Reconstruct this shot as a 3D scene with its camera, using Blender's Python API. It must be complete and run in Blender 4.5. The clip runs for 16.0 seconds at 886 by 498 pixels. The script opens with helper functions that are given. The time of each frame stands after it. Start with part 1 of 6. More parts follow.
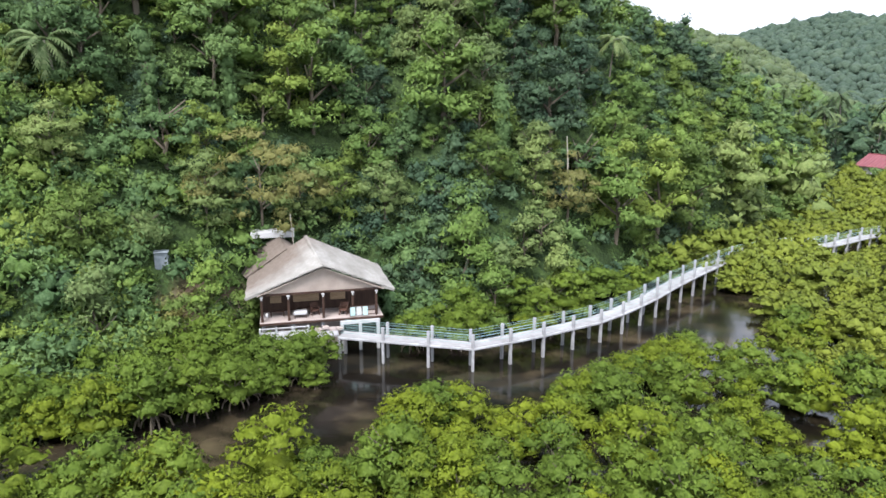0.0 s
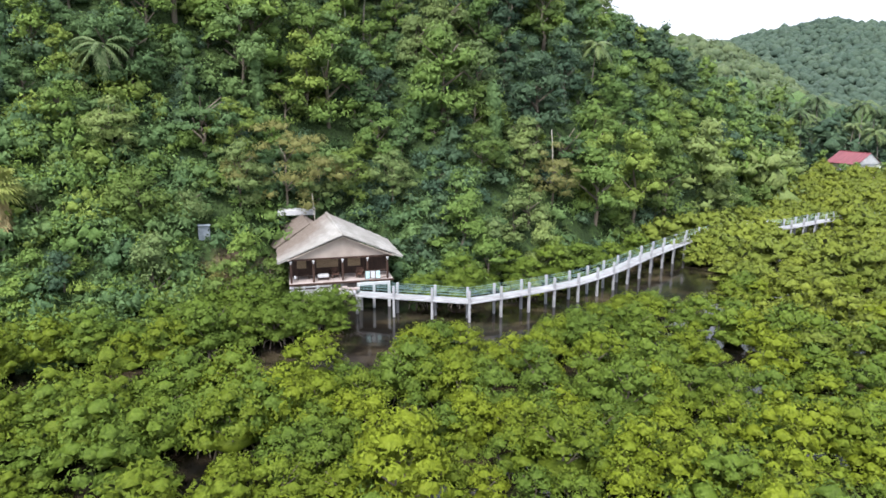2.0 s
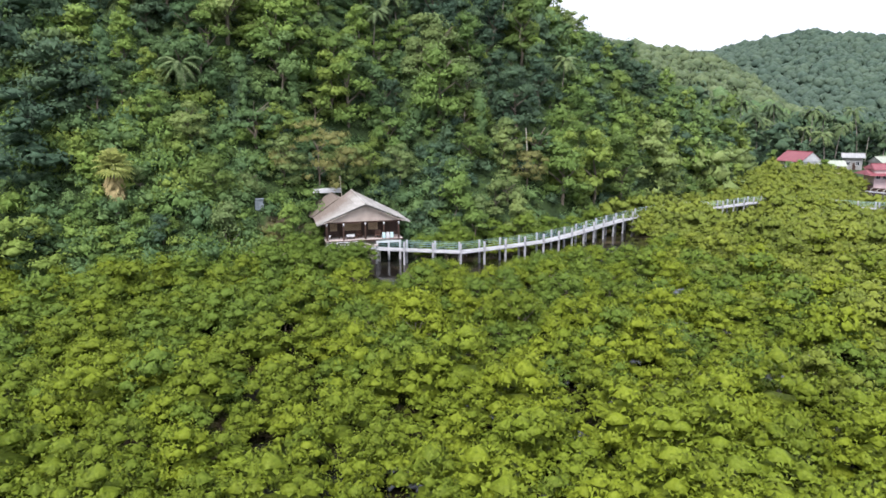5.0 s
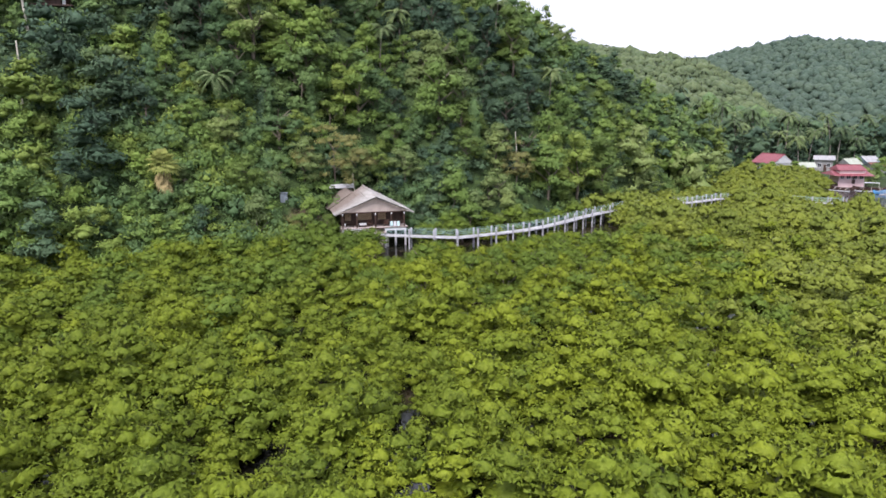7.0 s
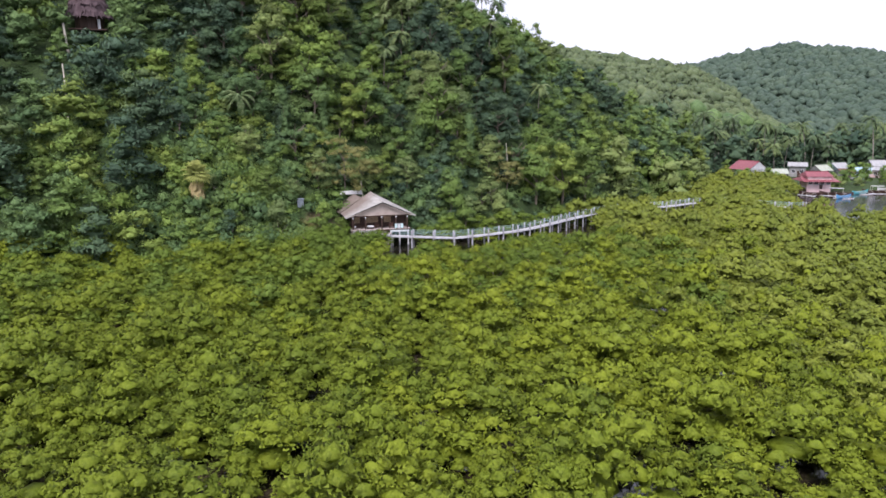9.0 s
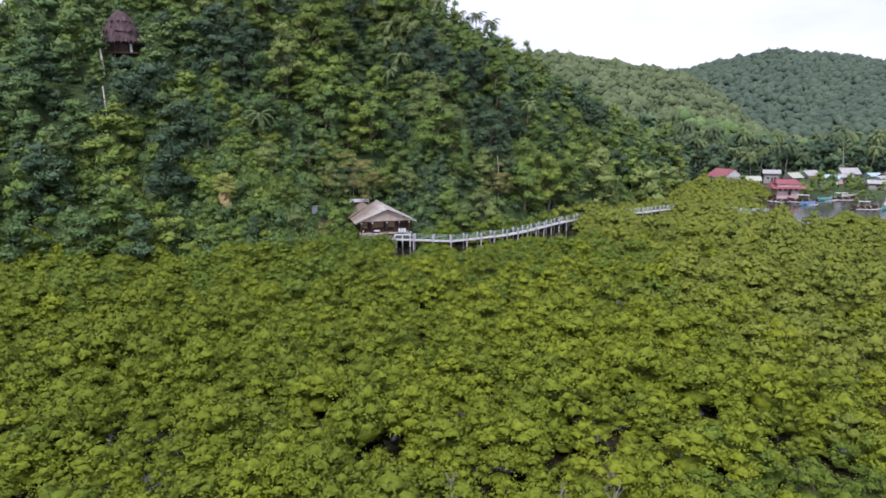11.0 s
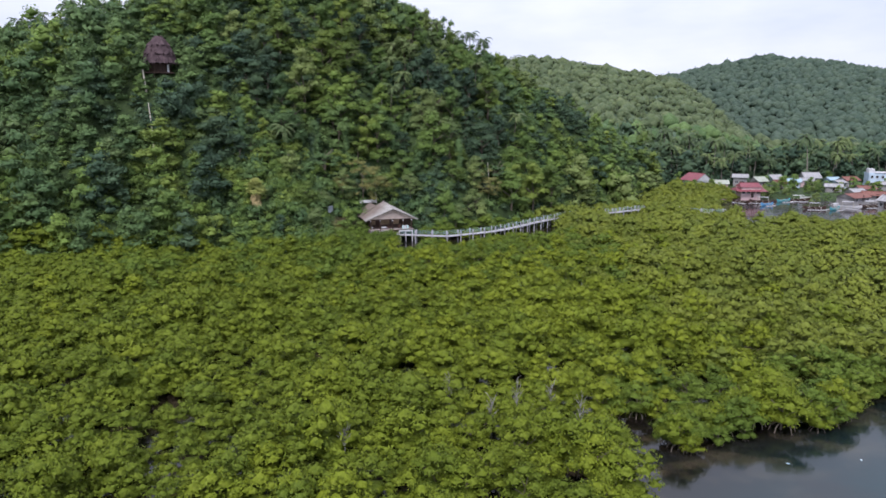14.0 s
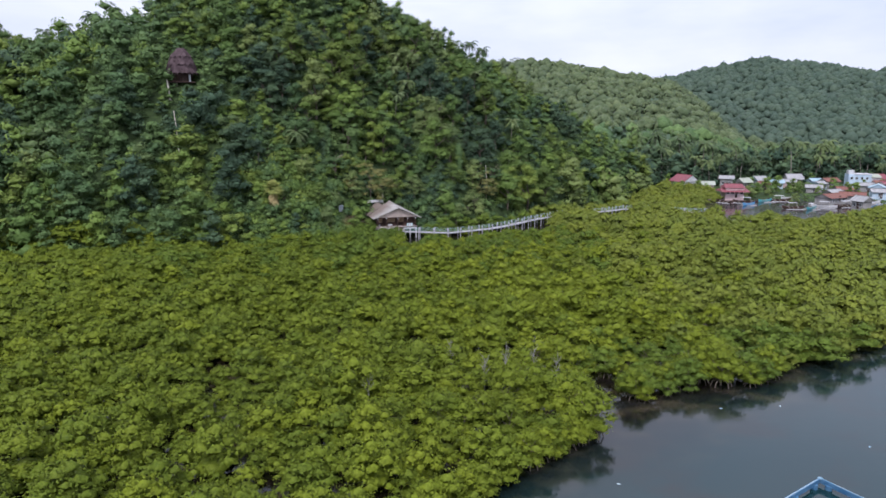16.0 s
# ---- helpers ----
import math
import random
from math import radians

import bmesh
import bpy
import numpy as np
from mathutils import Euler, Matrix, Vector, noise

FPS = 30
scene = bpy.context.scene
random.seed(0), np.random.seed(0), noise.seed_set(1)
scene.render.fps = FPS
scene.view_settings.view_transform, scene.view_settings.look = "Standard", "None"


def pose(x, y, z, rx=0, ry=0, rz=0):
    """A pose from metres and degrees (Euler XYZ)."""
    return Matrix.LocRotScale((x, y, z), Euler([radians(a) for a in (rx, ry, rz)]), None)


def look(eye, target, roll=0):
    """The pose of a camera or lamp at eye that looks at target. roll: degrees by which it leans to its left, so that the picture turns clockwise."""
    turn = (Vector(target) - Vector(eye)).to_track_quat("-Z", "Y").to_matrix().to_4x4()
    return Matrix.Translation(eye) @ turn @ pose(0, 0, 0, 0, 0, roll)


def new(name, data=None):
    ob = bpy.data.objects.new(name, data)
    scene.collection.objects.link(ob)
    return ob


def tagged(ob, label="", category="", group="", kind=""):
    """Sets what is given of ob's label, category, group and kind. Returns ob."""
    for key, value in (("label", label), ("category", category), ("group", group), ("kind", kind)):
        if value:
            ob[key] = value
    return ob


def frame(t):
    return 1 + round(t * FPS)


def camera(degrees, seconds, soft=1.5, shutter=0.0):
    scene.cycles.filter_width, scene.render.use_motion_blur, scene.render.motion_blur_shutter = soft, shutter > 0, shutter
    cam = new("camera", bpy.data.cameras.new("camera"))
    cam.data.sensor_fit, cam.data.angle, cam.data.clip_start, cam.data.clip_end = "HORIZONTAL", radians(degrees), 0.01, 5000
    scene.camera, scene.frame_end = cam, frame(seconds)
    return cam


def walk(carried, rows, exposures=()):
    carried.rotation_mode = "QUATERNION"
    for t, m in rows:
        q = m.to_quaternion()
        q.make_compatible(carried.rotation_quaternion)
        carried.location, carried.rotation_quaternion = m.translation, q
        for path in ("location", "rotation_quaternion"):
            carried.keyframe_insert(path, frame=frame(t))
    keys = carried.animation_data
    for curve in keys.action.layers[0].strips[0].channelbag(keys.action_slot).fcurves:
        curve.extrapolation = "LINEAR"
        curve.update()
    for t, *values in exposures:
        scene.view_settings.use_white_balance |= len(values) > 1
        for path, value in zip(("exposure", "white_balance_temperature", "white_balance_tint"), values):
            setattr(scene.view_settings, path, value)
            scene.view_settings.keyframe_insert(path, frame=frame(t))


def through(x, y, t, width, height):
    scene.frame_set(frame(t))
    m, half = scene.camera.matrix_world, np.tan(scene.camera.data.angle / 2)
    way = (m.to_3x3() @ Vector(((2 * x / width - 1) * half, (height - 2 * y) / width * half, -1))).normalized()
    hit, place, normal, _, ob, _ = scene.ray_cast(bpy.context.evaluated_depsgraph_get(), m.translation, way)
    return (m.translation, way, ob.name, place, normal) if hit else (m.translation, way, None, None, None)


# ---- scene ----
cam = camera(67.0, 16.0, 1.6)
PATH = [
    (0, (-4.905, -46.661, 20.331), (-4.796, -44.716, 19.877), 0.2),
    (0.5, (-5.176, -48.851, 20.199), (-5.061, -46.906, 19.748), 0.1),
    (1, (-5.35, -51.117, 20.016), (-5.235, -49.171, 19.569), 0.1),
    (1.5, (-5.59, -53.819, 19.748), (-5.474, -51.873, 19.305), 0.0),
    (2, (-5.901, -56.786, 19.527), (-5.781, -54.838, 19.088), 0.1),
    (2.5, (-6.16, -60.035, 19.313), (-6.037, -58.086, 18.88), 0.1),
    (3, (-6.44, -63.526, 19.152), (-6.314, -61.576, 18.726), 0.1),
    (3.5, (-6.716, -67.106, 19.04), (-6.588, -65.155, 18.62), 0.1),
    (4, (-7.077, -70.721, 18.904), (-6.945, -68.77, 18.488), 0.0),
    (6.5, (-8.6, -88.642, 18.515), (-8.456, -86.687, 18.117), -0.2),
    (7, (-8.873, -91.836, 18.794), (-8.729, -89.881, 18.4), -0.2),
    (7.5, (-9.141, -95.112, 19.216), (-8.993, -93.156, 18.825), -0.2),
    (8, (-9.482, -98.324, 19.687), (-9.332, -96.368, 19.297), -0.2),
    (8.5, (-9.873, -101.413, 20.173), (-9.721, -99.457, 19.786), -0.2),
    (9, (-10.223, -104.546, 20.645), (-10.067, -102.59, 20.261), -0.2),
    (11.5, (-12.142, -122.312, 23.938), (-11.972, -120.356, 23.56), -0.1),
    (12, (-12.519, -125.947, 24.266), (-12.348, -123.99, 23.889), -0.1),
    (12.5, (-12.903, -129.366, 24.673), (-12.728, -127.41, 24.297), -0.0),
    (13, (-13.299, -132.905, 25.056), (-13.121, -130.948, 24.681), -0.1),
    (13.5, (-13.641, -136.259, 25.453), (-13.461, -134.302, 25.078), -0.1),
    (14, (-13.967, -139.646, 25.798), (-13.785, -137.69, 25.424), -0.0),
    (14.5, (-14.275, -142.892, 26.184), (-14.093, -140.935, 25.81), 0.0),
    (15, (-14.657, -146.194, 26.529), (-14.474, -144.238, 26.155), 0.0),
    (15.5, (-15.074, -149.396, 26.839), (-14.891, -147.44, 26.465), 0.0),
    (16, (-15.471, -152.656, 27.087), (-15.289, -150.699, 26.715), -0.0),
]
EXPOSURES = [(0.0, 1.09, 6040, 13), (4.0, 1.04, 6040, 14), (7.0, 0.87, 6060, 21), (9.0, 0.75, 6040, 23), (12.5, 0.48, 5930, 22), (16.0, 0.37, 5800, 20)]
walk(cam, [(t, look(eye, target, roll)) for t, eye, target, roll in PATH], EXPOSURES)

# ---- light ----
world = bpy.data.worlds.new("overcast_sky")
scene.world = world
world.use_nodes = True


def lay(tree, kind, **inputs):
    """A node with its inputs set by name."""
    n = tree.nodes.new(kind)
    for k, v in inputs.items():
        n.inputs[k.replace("_", " ")].default_value = v
    return n


def build_sky():
    t = world.node_tree
    t.nodes.clear()
    out = t.nodes.new("ShaderNodeOutputWorld")
    bg = t.nodes.new("ShaderNodeBackground")
    bg.inputs["Strength"].default_value = 1.0
    sky = t.nodes.new("ShaderNodeTexSky")
    sky.sky_type = "NISHITA"
    sky.sun_disc = False
    sky.sun_elevation = radians(60)
    sky.sun_rotation = radians(200)
    thin = t.nodes.new("ShaderNodeVectorMath")
    thin.operation = "SCALE"
    thin.inputs["Scale"].default_value = 0.1
    t.links.new(sky.outputs["Color"], thin.inputs[0])
    co = t.nodes.new("ShaderNodeTexCoord")
    stretch = t.nodes.new("ShaderNodeMapping")
    stretch.inputs["Scale"].default_value = (1.0, 1.0, 3.2)
    t.links.new(co.outputs["Generated"], stretch.inputs["Vector"])
    n = lay(t, "ShaderNodeTexNoise", Scale=2.3, Detail=5.0, Roughness=0.55)
    t.links.new(stretch.outputs["Vector"], n.inputs["Vector"])
    ramp = t.nodes.new("ShaderNodeValToRGB")
    ramp.color_ramp.elements[0].position, ramp.color_ramp.elements[0].color = 0.3, (0.63, 0.69, 0.78, 1)
    ramp.color_ramp.elements[1].position, ramp.color_ramp.elements[1].color = 0.62, (0.91, 0.925, 0.945, 1)
    t.links.new(n.outputs["Fac"], ramp.inputs["Fac"])
    mix = t.nodes.new("ShaderNodeMix")
    mix.data_type = "RGBA"
    mix.inputs["Factor"].default_value = 0.9
    t.links.new(thin.outputs["Vector"], mix.inputs["A"])
    t.links.new(ramp.outputs["Color"], mix.inputs["B"])
    # An overcast sky is about three times as bright overhead as at the horizon.
    up = t.nodes.new("ShaderNodeSeparateXYZ")
    t.links.new(co.outputs["Generated"], up.inputs["Vector"])
    rise = t.nodes.new("ShaderNodeMapRange")
    rise.inputs["From Min"].default_value, rise.inputs["From Max"].default_value = 0.1, 1.0
    rise.inputs["To Min"].default_value, rise.inputs["To Max"].default_value = 0.86, 1.35
    t.links.new(up.outputs["Z"], rise.inputs["Value"])
    dome = t.nodes.new("ShaderNodeVectorMath")
    dome.operation = "SCALE"
    t.links.new(mix.outputs["Result"], dome.inputs[0])
    t.links.new(rise.outputs["Result"], dome.inputs["Scale"])
    t.links.new(dome.outputs["Vector"], bg.inputs["Color"])
    t.links.new(bg.outputs["Background"], out.inputs["Surface"])


build_sky()
sun_data = bpy.data.lights.new("sun", "SUN")
sun_data.energy, sun_data.angle, sun_data.color = 2.5, radians(20), (1.0, 0.95, 0.86)
sun = new("sun", sun_data)
sun.matrix_world = look((-40, -105, 200), (10, 20, 0))


# ---- materials ----
def material(name, build):
    m = bpy.data.materials.new(name)
    m.use_nodes = True
    t = m.node_tree
    t.nodes.clear()
    out = t.nodes.new("ShaderNodeOutputMaterial")
    t.links.new(build(t), out.inputs["Surface"])
    return m


def mixed(t, fac, a, b, how="MIX"):
    """Colour mix; fac, a and b are sockets or values."""
    n = t.nodes.new("ShaderNodeMix")
    n.data_type, n.blend_type = "RGBA", how
    for key, v in (("Factor", fac), ("A", a), ("B", b)):
        if isinstance(v, bpy.types.NodeSocket):
            t.links.new(v, n.inputs[key])
        else:
            n.inputs[key].default_value = v if key == "Factor" else (*v, 1)
    return n.outputs["Result"]


def noise_at(t, scale, detail=3.0, where="world", rough=0.55, stretch=None):
    n = lay(t, "ShaderNodeTexNoise", Scale=scale, Detail=detail, Roughness=rough)
    if where == "world":
        src = t.nodes.new("ShaderNodeNewGeometry").outputs["Position"]
    else:
        src = t.nodes.new("ShaderNodeTexCoord").outputs["Object"]
    if stretch:
        m = t.nodes.new("ShaderNodeMapping")
        m.inputs["Scale"].default_value = stretch
        t.links.new(src, m.inputs["Vector"])
        src = m.outputs["Vector"]
    t.links.new(src, n.inputs["Vector"])
    return n.outputs["Fac"]


def spread(t, fac, lo, hi):
    n = t.nodes.new("ShaderNodeMapRange")
    n.inputs["From Min"].default_value, n.inputs["From Max"].default_value = lo, hi
    t.links.new(fac, n.inputs["Value"])
    return n.outputs["Result"]


def bsdf(t, colour, rough=0.8, metal=0.0, bump=None, depth=0.02, spec=0.3):
    p = t.nodes.new("ShaderNodeBsdfPrincipled")
    p.inputs["Metallic"].default_value = metal
    p.inputs["Specular IOR Level"].default_value = spec
    for key, v in (("Base Color", colour), ("Roughness", rough)):
        if isinstance(v, bpy.types.NodeSocket):
            t.links.new(v, p.inputs[key])
        else:
            p.inputs[key].default_value = (*v, 1) if key == "Base Color" else v
    if bump is not None:
        b = lay(t, "ShaderNodeBump", Strength=0.6, Distance=depth)
        t.links.new(bump, b.inputs["Height"])
        t.links.new(b.outputs["Normal"], p.inputs["Normal"])
    return p.outputs["BSDF"]


def leaf_material(name, dark, mid, light, patch=0.16, through=0.25, rough=0.55, leaf=6.5, own_tilt=0.45, jitter=0.75, trees=((0.66, 0.72, 0.78), (1.26, 1.2, 1.04))):
    """Leaves: tint by clumps of a few metres, by spray and by single leaf, each leaf tilted its own way."""
    def build(t):
        geo = t.nodes.new("ShaderNodeNewGeometry")
        by_spray = geo.outputs["Random Per Island"]
        cells = t.nodes.new("ShaderNodeTexVoronoi")
        cells.inputs["Scale"].default_value = leaf
        t.links.new(geo.outputs["Position"], cells.inputs["Vector"])
        one = t.nodes.new("ShaderNodeSeparateColor")
        t.links.new(cells.outputs["Color"], one.inputs["Color"])
        broad = spread(t, noise_at(t, patch, 2.0), 0.36, 0.64)
        fine = spread(t, noise_at(t, patch * 5.5, 2.0), 0.35, 0.65)
        c = mixed(t, broad, dark, mid)
        c = mixed(t, fine, c, mid)
        mean = t.nodes.new("ShaderNodeMath")
        mean.operation = "MULTIPLY_ADD"
        t.links.new(one.outputs["Red"], mean.inputs[0])
        mean.inputs[1].default_value = 0.6
        t.links.new(spread(t, by_spray, -0.6, 3.0), mean.inputs[2])
        lift = t.nodes.new("ShaderNodeMath")
        lift.operation = "POWER"
        t.links.new(mean.outputs["Value"], lift.inputs[0])
        lift.inputs[1].default_value = 1.8
        c = mixed(t, lift.outputs["Value"], c, light)
        c = mixed(t, spread(t, one.outputs["Green"], 0.7, 2.2), c, tuple(0.6 * v for v in dark))
        by_tree = t.nodes.new("ShaderNodeAttribute")
        by_tree.attribute_name = "tint"
        c = mixed(t, 1.0, c, mixed(t, by_tree.outputs["Fac"], *trees), "MULTIPLY")
        tilt = t.nodes.new("ShaderNodeVectorMath")
        tilt.operation = "MULTIPLY_ADD"
        t.links.new(cells.outputs["Color"], tilt.inputs[0])
        tilt.inputs[1].default_value = (jitter, jitter, 0.5 * jitter)
        tilt.inputs[2].default_value = (-0.5 * jitter, -0.5 * jitter, -0.1)
        facing = t.nodes.new("ShaderNodeAttribute")
        facing.attribute_name = "outward"
        turned = t.nodes.new("ShaderNodeVectorTransform")
        turned.vector_type, turned.convert_from, turned.convert_to = "NORMAL", "OBJECT", "WORLD"
        t.links.new(facing.outputs["Vector"], turned.inputs["Vector"])
        own = t.nodes.new("ShaderNodeVectorMath")
        own.operation = "MULTIPLY_ADD"
        t.links.new(geo.outputs["Normal"], own.inputs[0])
        own.inputs[1].default_value = (own_tilt, own_tilt, own_tilt)
        t.links.new(turned.outputs["Vector"], own.inputs[2])
        lean = t.nodes.new("ShaderNodeVectorMath")
        lean.operation = "ADD"
        t.links.new(own.outputs["Vector"], lean.inputs[0])
        t.links.new(tilt.outputs["Vector"], lean.inputs[1])
        straight = t.nodes.new("ShaderNodeVectorMath")
        straight.operation = "NORMALIZE"
        t.links.new(lean.outputs["Vector"], straight.inputs[0])
        p = t.nodes.new("ShaderNodeBsdfPrincipled")
        p.inputs["Roughness"].default_value = rough
        p.inputs["Specular IOR Level"].default_value = 0.1
        t.links.new(c, p.inputs["Base Color"])
        t.links.new(straight.outputs["Vector"], p.inputs["Normal"])
        back = t.nodes.new("ShaderNodeBsdfTranslucent")
        t.links.new(c, back.inputs["Color"])
        t.links.new(straight.outputs["Vector"], back.inputs["Normal"])
        both = t.nodes.new("ShaderNodeMixShader")
        both.inputs["Fac"].default_value = through
        t.links.new(p.outputs["BSDF"], both.inputs[1])
        t.links.new(back.outputs["BSDF"], both.inputs[2])
        return both.outputs["Shader"]
    return material(name, build)


def plain(name, a, b, scale=3.0, rough=0.7, metal=0.0, bump_scale=None, depth=0.01, where="object", stretch=None, spec=0.3):
    """Two tones in blotches, a finer grain over them, and relief."""
    def build(t):
        c = mixed(t, spread(t, noise_at(t, scale, 4.0, where, stretch=stretch), 0.35, 0.65), a, b)
        grain = noise_at(t, scale * 9, 3.0, where, stretch=stretch)
        c = mixed(t, 0.25, c, mixed(t, grain, a, b))
        bump = noise_at(t, bump_scale or scale * 14, 4.0, where, stretch=stretch)
        return bsdf(t, c, rough, metal, bump, depth, spec)
    return material(name, build)


LEAF_MANGROVE = leaf_material("mangrove_leaves", (0.093, 0.13, 0.010), (0.152, 0.197, 0.013), (0.198, 0.243, 0.025), 0.3, leaf=7.5, own_tilt=0.4, jitter=0.52, trees=((0.86, 0.9, 0.94), (1.15, 1.11, 0.96)))
LEAF_MANGROVE_OLD = leaf_material("mangrove_leaves_darker", (0.067, 0.101, 0.010), (0.114, 0.156, 0.012), (0.166, 0.209, 0.024), 0.3, leaf=7.5, own_tilt=0.4, jitter=0.52, trees=((0.86, 0.9, 0.94), (1.15, 1.11, 0.96)))
LEAF_MANGROVE_GREEN = leaf_material("mangrove_leaves_deep", (0.058, 0.098, 0.013), (0.096, 0.148, 0.018), (0.146, 0.204, 0.034), 0.3, leaf=7.5, own_tilt=0.4, jitter=0.52, trees=((0.86, 0.9, 0.94), (1.15, 1.11, 0.96)))
LEAF_MANGROVE_PALE = leaf_material("mangrove_leaves_pale", (0.115, 0.149, 0.019), (0.159, 0.196, 0.026), (0.205, 0.242, 0.042), 0.16, leaf=4, own_tilt=0.25, jitter=0.35, trees=((0.85, 0.89, 0.93), (1.15, 1.12, 1.0)))
# Extra blue in the dark and deep leaves stands in for haze upslope.
LEAF_DARK = leaf_material("forest_leaves_dark", (0.044, 0.084, 0.032), (0.088, 0.155, 0.056), (0.167, 0.254, 0.098), 0.08, leaf=7)
# Very dark tone puts the slope's deep shade into leaf colour.
LEAF_DEEP_SHADE = leaf_material("forest_leaves_deep_shade", (0.025, 0.047, 0.030), (0.053, 0.097, 0.055), (0.110, 0.173, 0.097), 0.08, leaf=7)
LEAF_MID = leaf_material("forest_leaves", (0.062, 0.116, 0.026), (0.116, 0.195, 0.041), (0.207, 0.293, 0.080), 0.08, leaf=7)
LEAF_PALE = leaf_material("forest_leaves_pale", (0.082, 0.132, 0.04), (0.138, 0.2, 0.064), (0.23, 0.288, 0.11), 0.1, leaf=6)
LEAF_LIME = leaf_material("forest_leaves_yellowish", (0.07, 0.117, 0.022), (0.13, 0.195, 0.037), (0.22, 0.288, 0.077), 0.12, leaf=7)
LEAF_OLIVE = leaf_material("dry_leaves", (0.12, 0.135, 0.04), (0.185, 0.195, 0.062), (0.27, 0.255, 0.1), 0.2, leaf=6)
LEAF_PALM = leaf_material("palm_fronds", (0.04, 0.076, 0.026), (0.095, 0.148, 0.055), (0.2, 0.25, 0.118), 0.2, rough=0.45, leaf=3)
LEAF_FAN = leaf_material("fan_palm_leaves", (0.17, 0.23, 0.05), (0.29, 0.34, 0.085), (0.42, 0.44, 0.15), 0.3, leaf=3)
# Far leaves have distance haze mixed into their colour as a bluish grey.
LEAF_FAR_HAZE = leaf_material("hazed_far_leaves", (0.038, 0.065, 0.046), (0.069, 0.106, 0.072), (0.098, 0.138, 0.094), 0.013, leaf=0.9, own_tilt=0.2, jitter=0.4, trees=((0.86, 0.9, 0.94), (1.1, 1.08, 1.04)))
LEAF_FAR_PALM_HAZE = leaf_material("hazed_far_palm_leaves", (0.056, 0.088, 0.042), (0.1, 0.139, 0.062), (0.158, 0.195, 0.094), 0.022, leaf=0.9, own_tilt=0.25, jitter=0.5, trees=((0.82, 0.86, 0.9), (1.14, 1.12, 1.06)))


def undergrowth_build(light, dark, size):
    """The thick of crowns and thickets: small leaves seen as speckle over darker ones."""
    def build(t):
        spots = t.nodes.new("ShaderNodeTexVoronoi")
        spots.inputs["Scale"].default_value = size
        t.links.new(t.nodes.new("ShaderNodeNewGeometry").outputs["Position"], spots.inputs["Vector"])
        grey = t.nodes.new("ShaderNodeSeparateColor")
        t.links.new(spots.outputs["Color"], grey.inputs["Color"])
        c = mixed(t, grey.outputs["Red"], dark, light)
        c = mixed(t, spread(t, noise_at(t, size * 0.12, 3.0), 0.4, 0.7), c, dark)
        return bsdf(t, c, 0.8, bump=spots.outputs["Distance"], depth=0.6 / size, spec=0.15)
    return build



def forest_floor_build(t):
    """Low leafy growth, scrub on the far hills paled for haze, and bare brown soil on the cut bank beside the hut."""
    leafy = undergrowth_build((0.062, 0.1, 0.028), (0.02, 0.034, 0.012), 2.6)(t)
    # Takes the far leaves' hazed tone, which lightens dark gaps between distant trees.
    hazed_scrub = undergrowth_build((0.1, 0.145, 0.088), (0.072, 0.108, 0.066), 0.4)(t)
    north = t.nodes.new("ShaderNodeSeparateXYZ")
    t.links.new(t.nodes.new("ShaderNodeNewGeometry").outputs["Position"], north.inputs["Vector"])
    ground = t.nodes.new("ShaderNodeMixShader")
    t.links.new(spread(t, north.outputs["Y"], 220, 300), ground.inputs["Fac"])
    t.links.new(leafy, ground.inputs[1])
    t.links.new(hazed_scrub, ground.inputs[2])
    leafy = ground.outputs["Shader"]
    place = t.nodes.new("ShaderNodeVectorMath")
    place.operation = "DISTANCE"
    t.links.new(t.nodes.new("ShaderNodeNewGeometry").outputs["Position"], place.inputs[0])
    place.inputs[1].default_value = (-20.5, 5.8, 4.2)
    edge = t.nodes.new("ShaderNodeMath")
    edge.operation = "MULTIPLY_ADD"
    t.links.new(noise_at(t, 0.5, 4.0), edge.inputs[0])
    edge.inputs[1].default_value = 5.0
    t.links.new(place.outputs["Value"], edge.inputs[2])
    earth = mixed(t, noise_at(t, 1.3, 5.0), (0.09, 0.06, 0.042), (0.26, 0.185, 0.135))
    soil = bsdf(t, earth, 0.95, bump=noise_at(t, 4.0, 4.0), depth=0.06, spec=0.1)
    both = t.nodes.new("ShaderNodeMixShader")
    t.links.new(spread(t, edge.outputs["Value"], 7.4, 5.2), both.inputs["Fac"])
    t.links.new(leafy, both.inputs[1])
    t.links.new(soil, both.inputs[2])
    return both.outputs["Shader"]


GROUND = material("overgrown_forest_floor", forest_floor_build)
BARK = plain("bark", (0.10, 0.08, 0.06), (0.2, 0.17, 0.13), 2.0, 0.9, stretch=(1, 1, 0.2))
BARK_PALM = plain("palm_bark", (0.16, 0.14, 0.12), (0.28, 0.25, 0.21), 2.0, 0.9, stretch=(1, 1, 4))
BARK_DEAD = plain("grey_dead_wood", (0.17, 0.165, 0.15), (0.3, 0.29, 0.27), 2.0, 0.9, stretch=(1, 1, 0.2))
BARK_PALE = plain("pale_bark", (0.3, 0.27, 0.22), (0.5, 0.47, 0.4), 2.0, 0.9, stretch=(1, 1, 0.2))
CONCRETE = plain("white_painted_concrete", (0.25, 0.245, 0.25), (0.47, 0.47, 0.49), 1.4, 0.75, depth=0.006)
DECK = plain("worn_pale_concrete", (0.25, 0.24, 0.24), (0.41, 0.405, 0.41), 0.9, 0.85, depth=0.008)
RAIL_GREEN = plain("teal_painted_pipe", (0.20, 0.33, 0.32), (0.30, 0.43, 0.42), 6.0, 0.5)


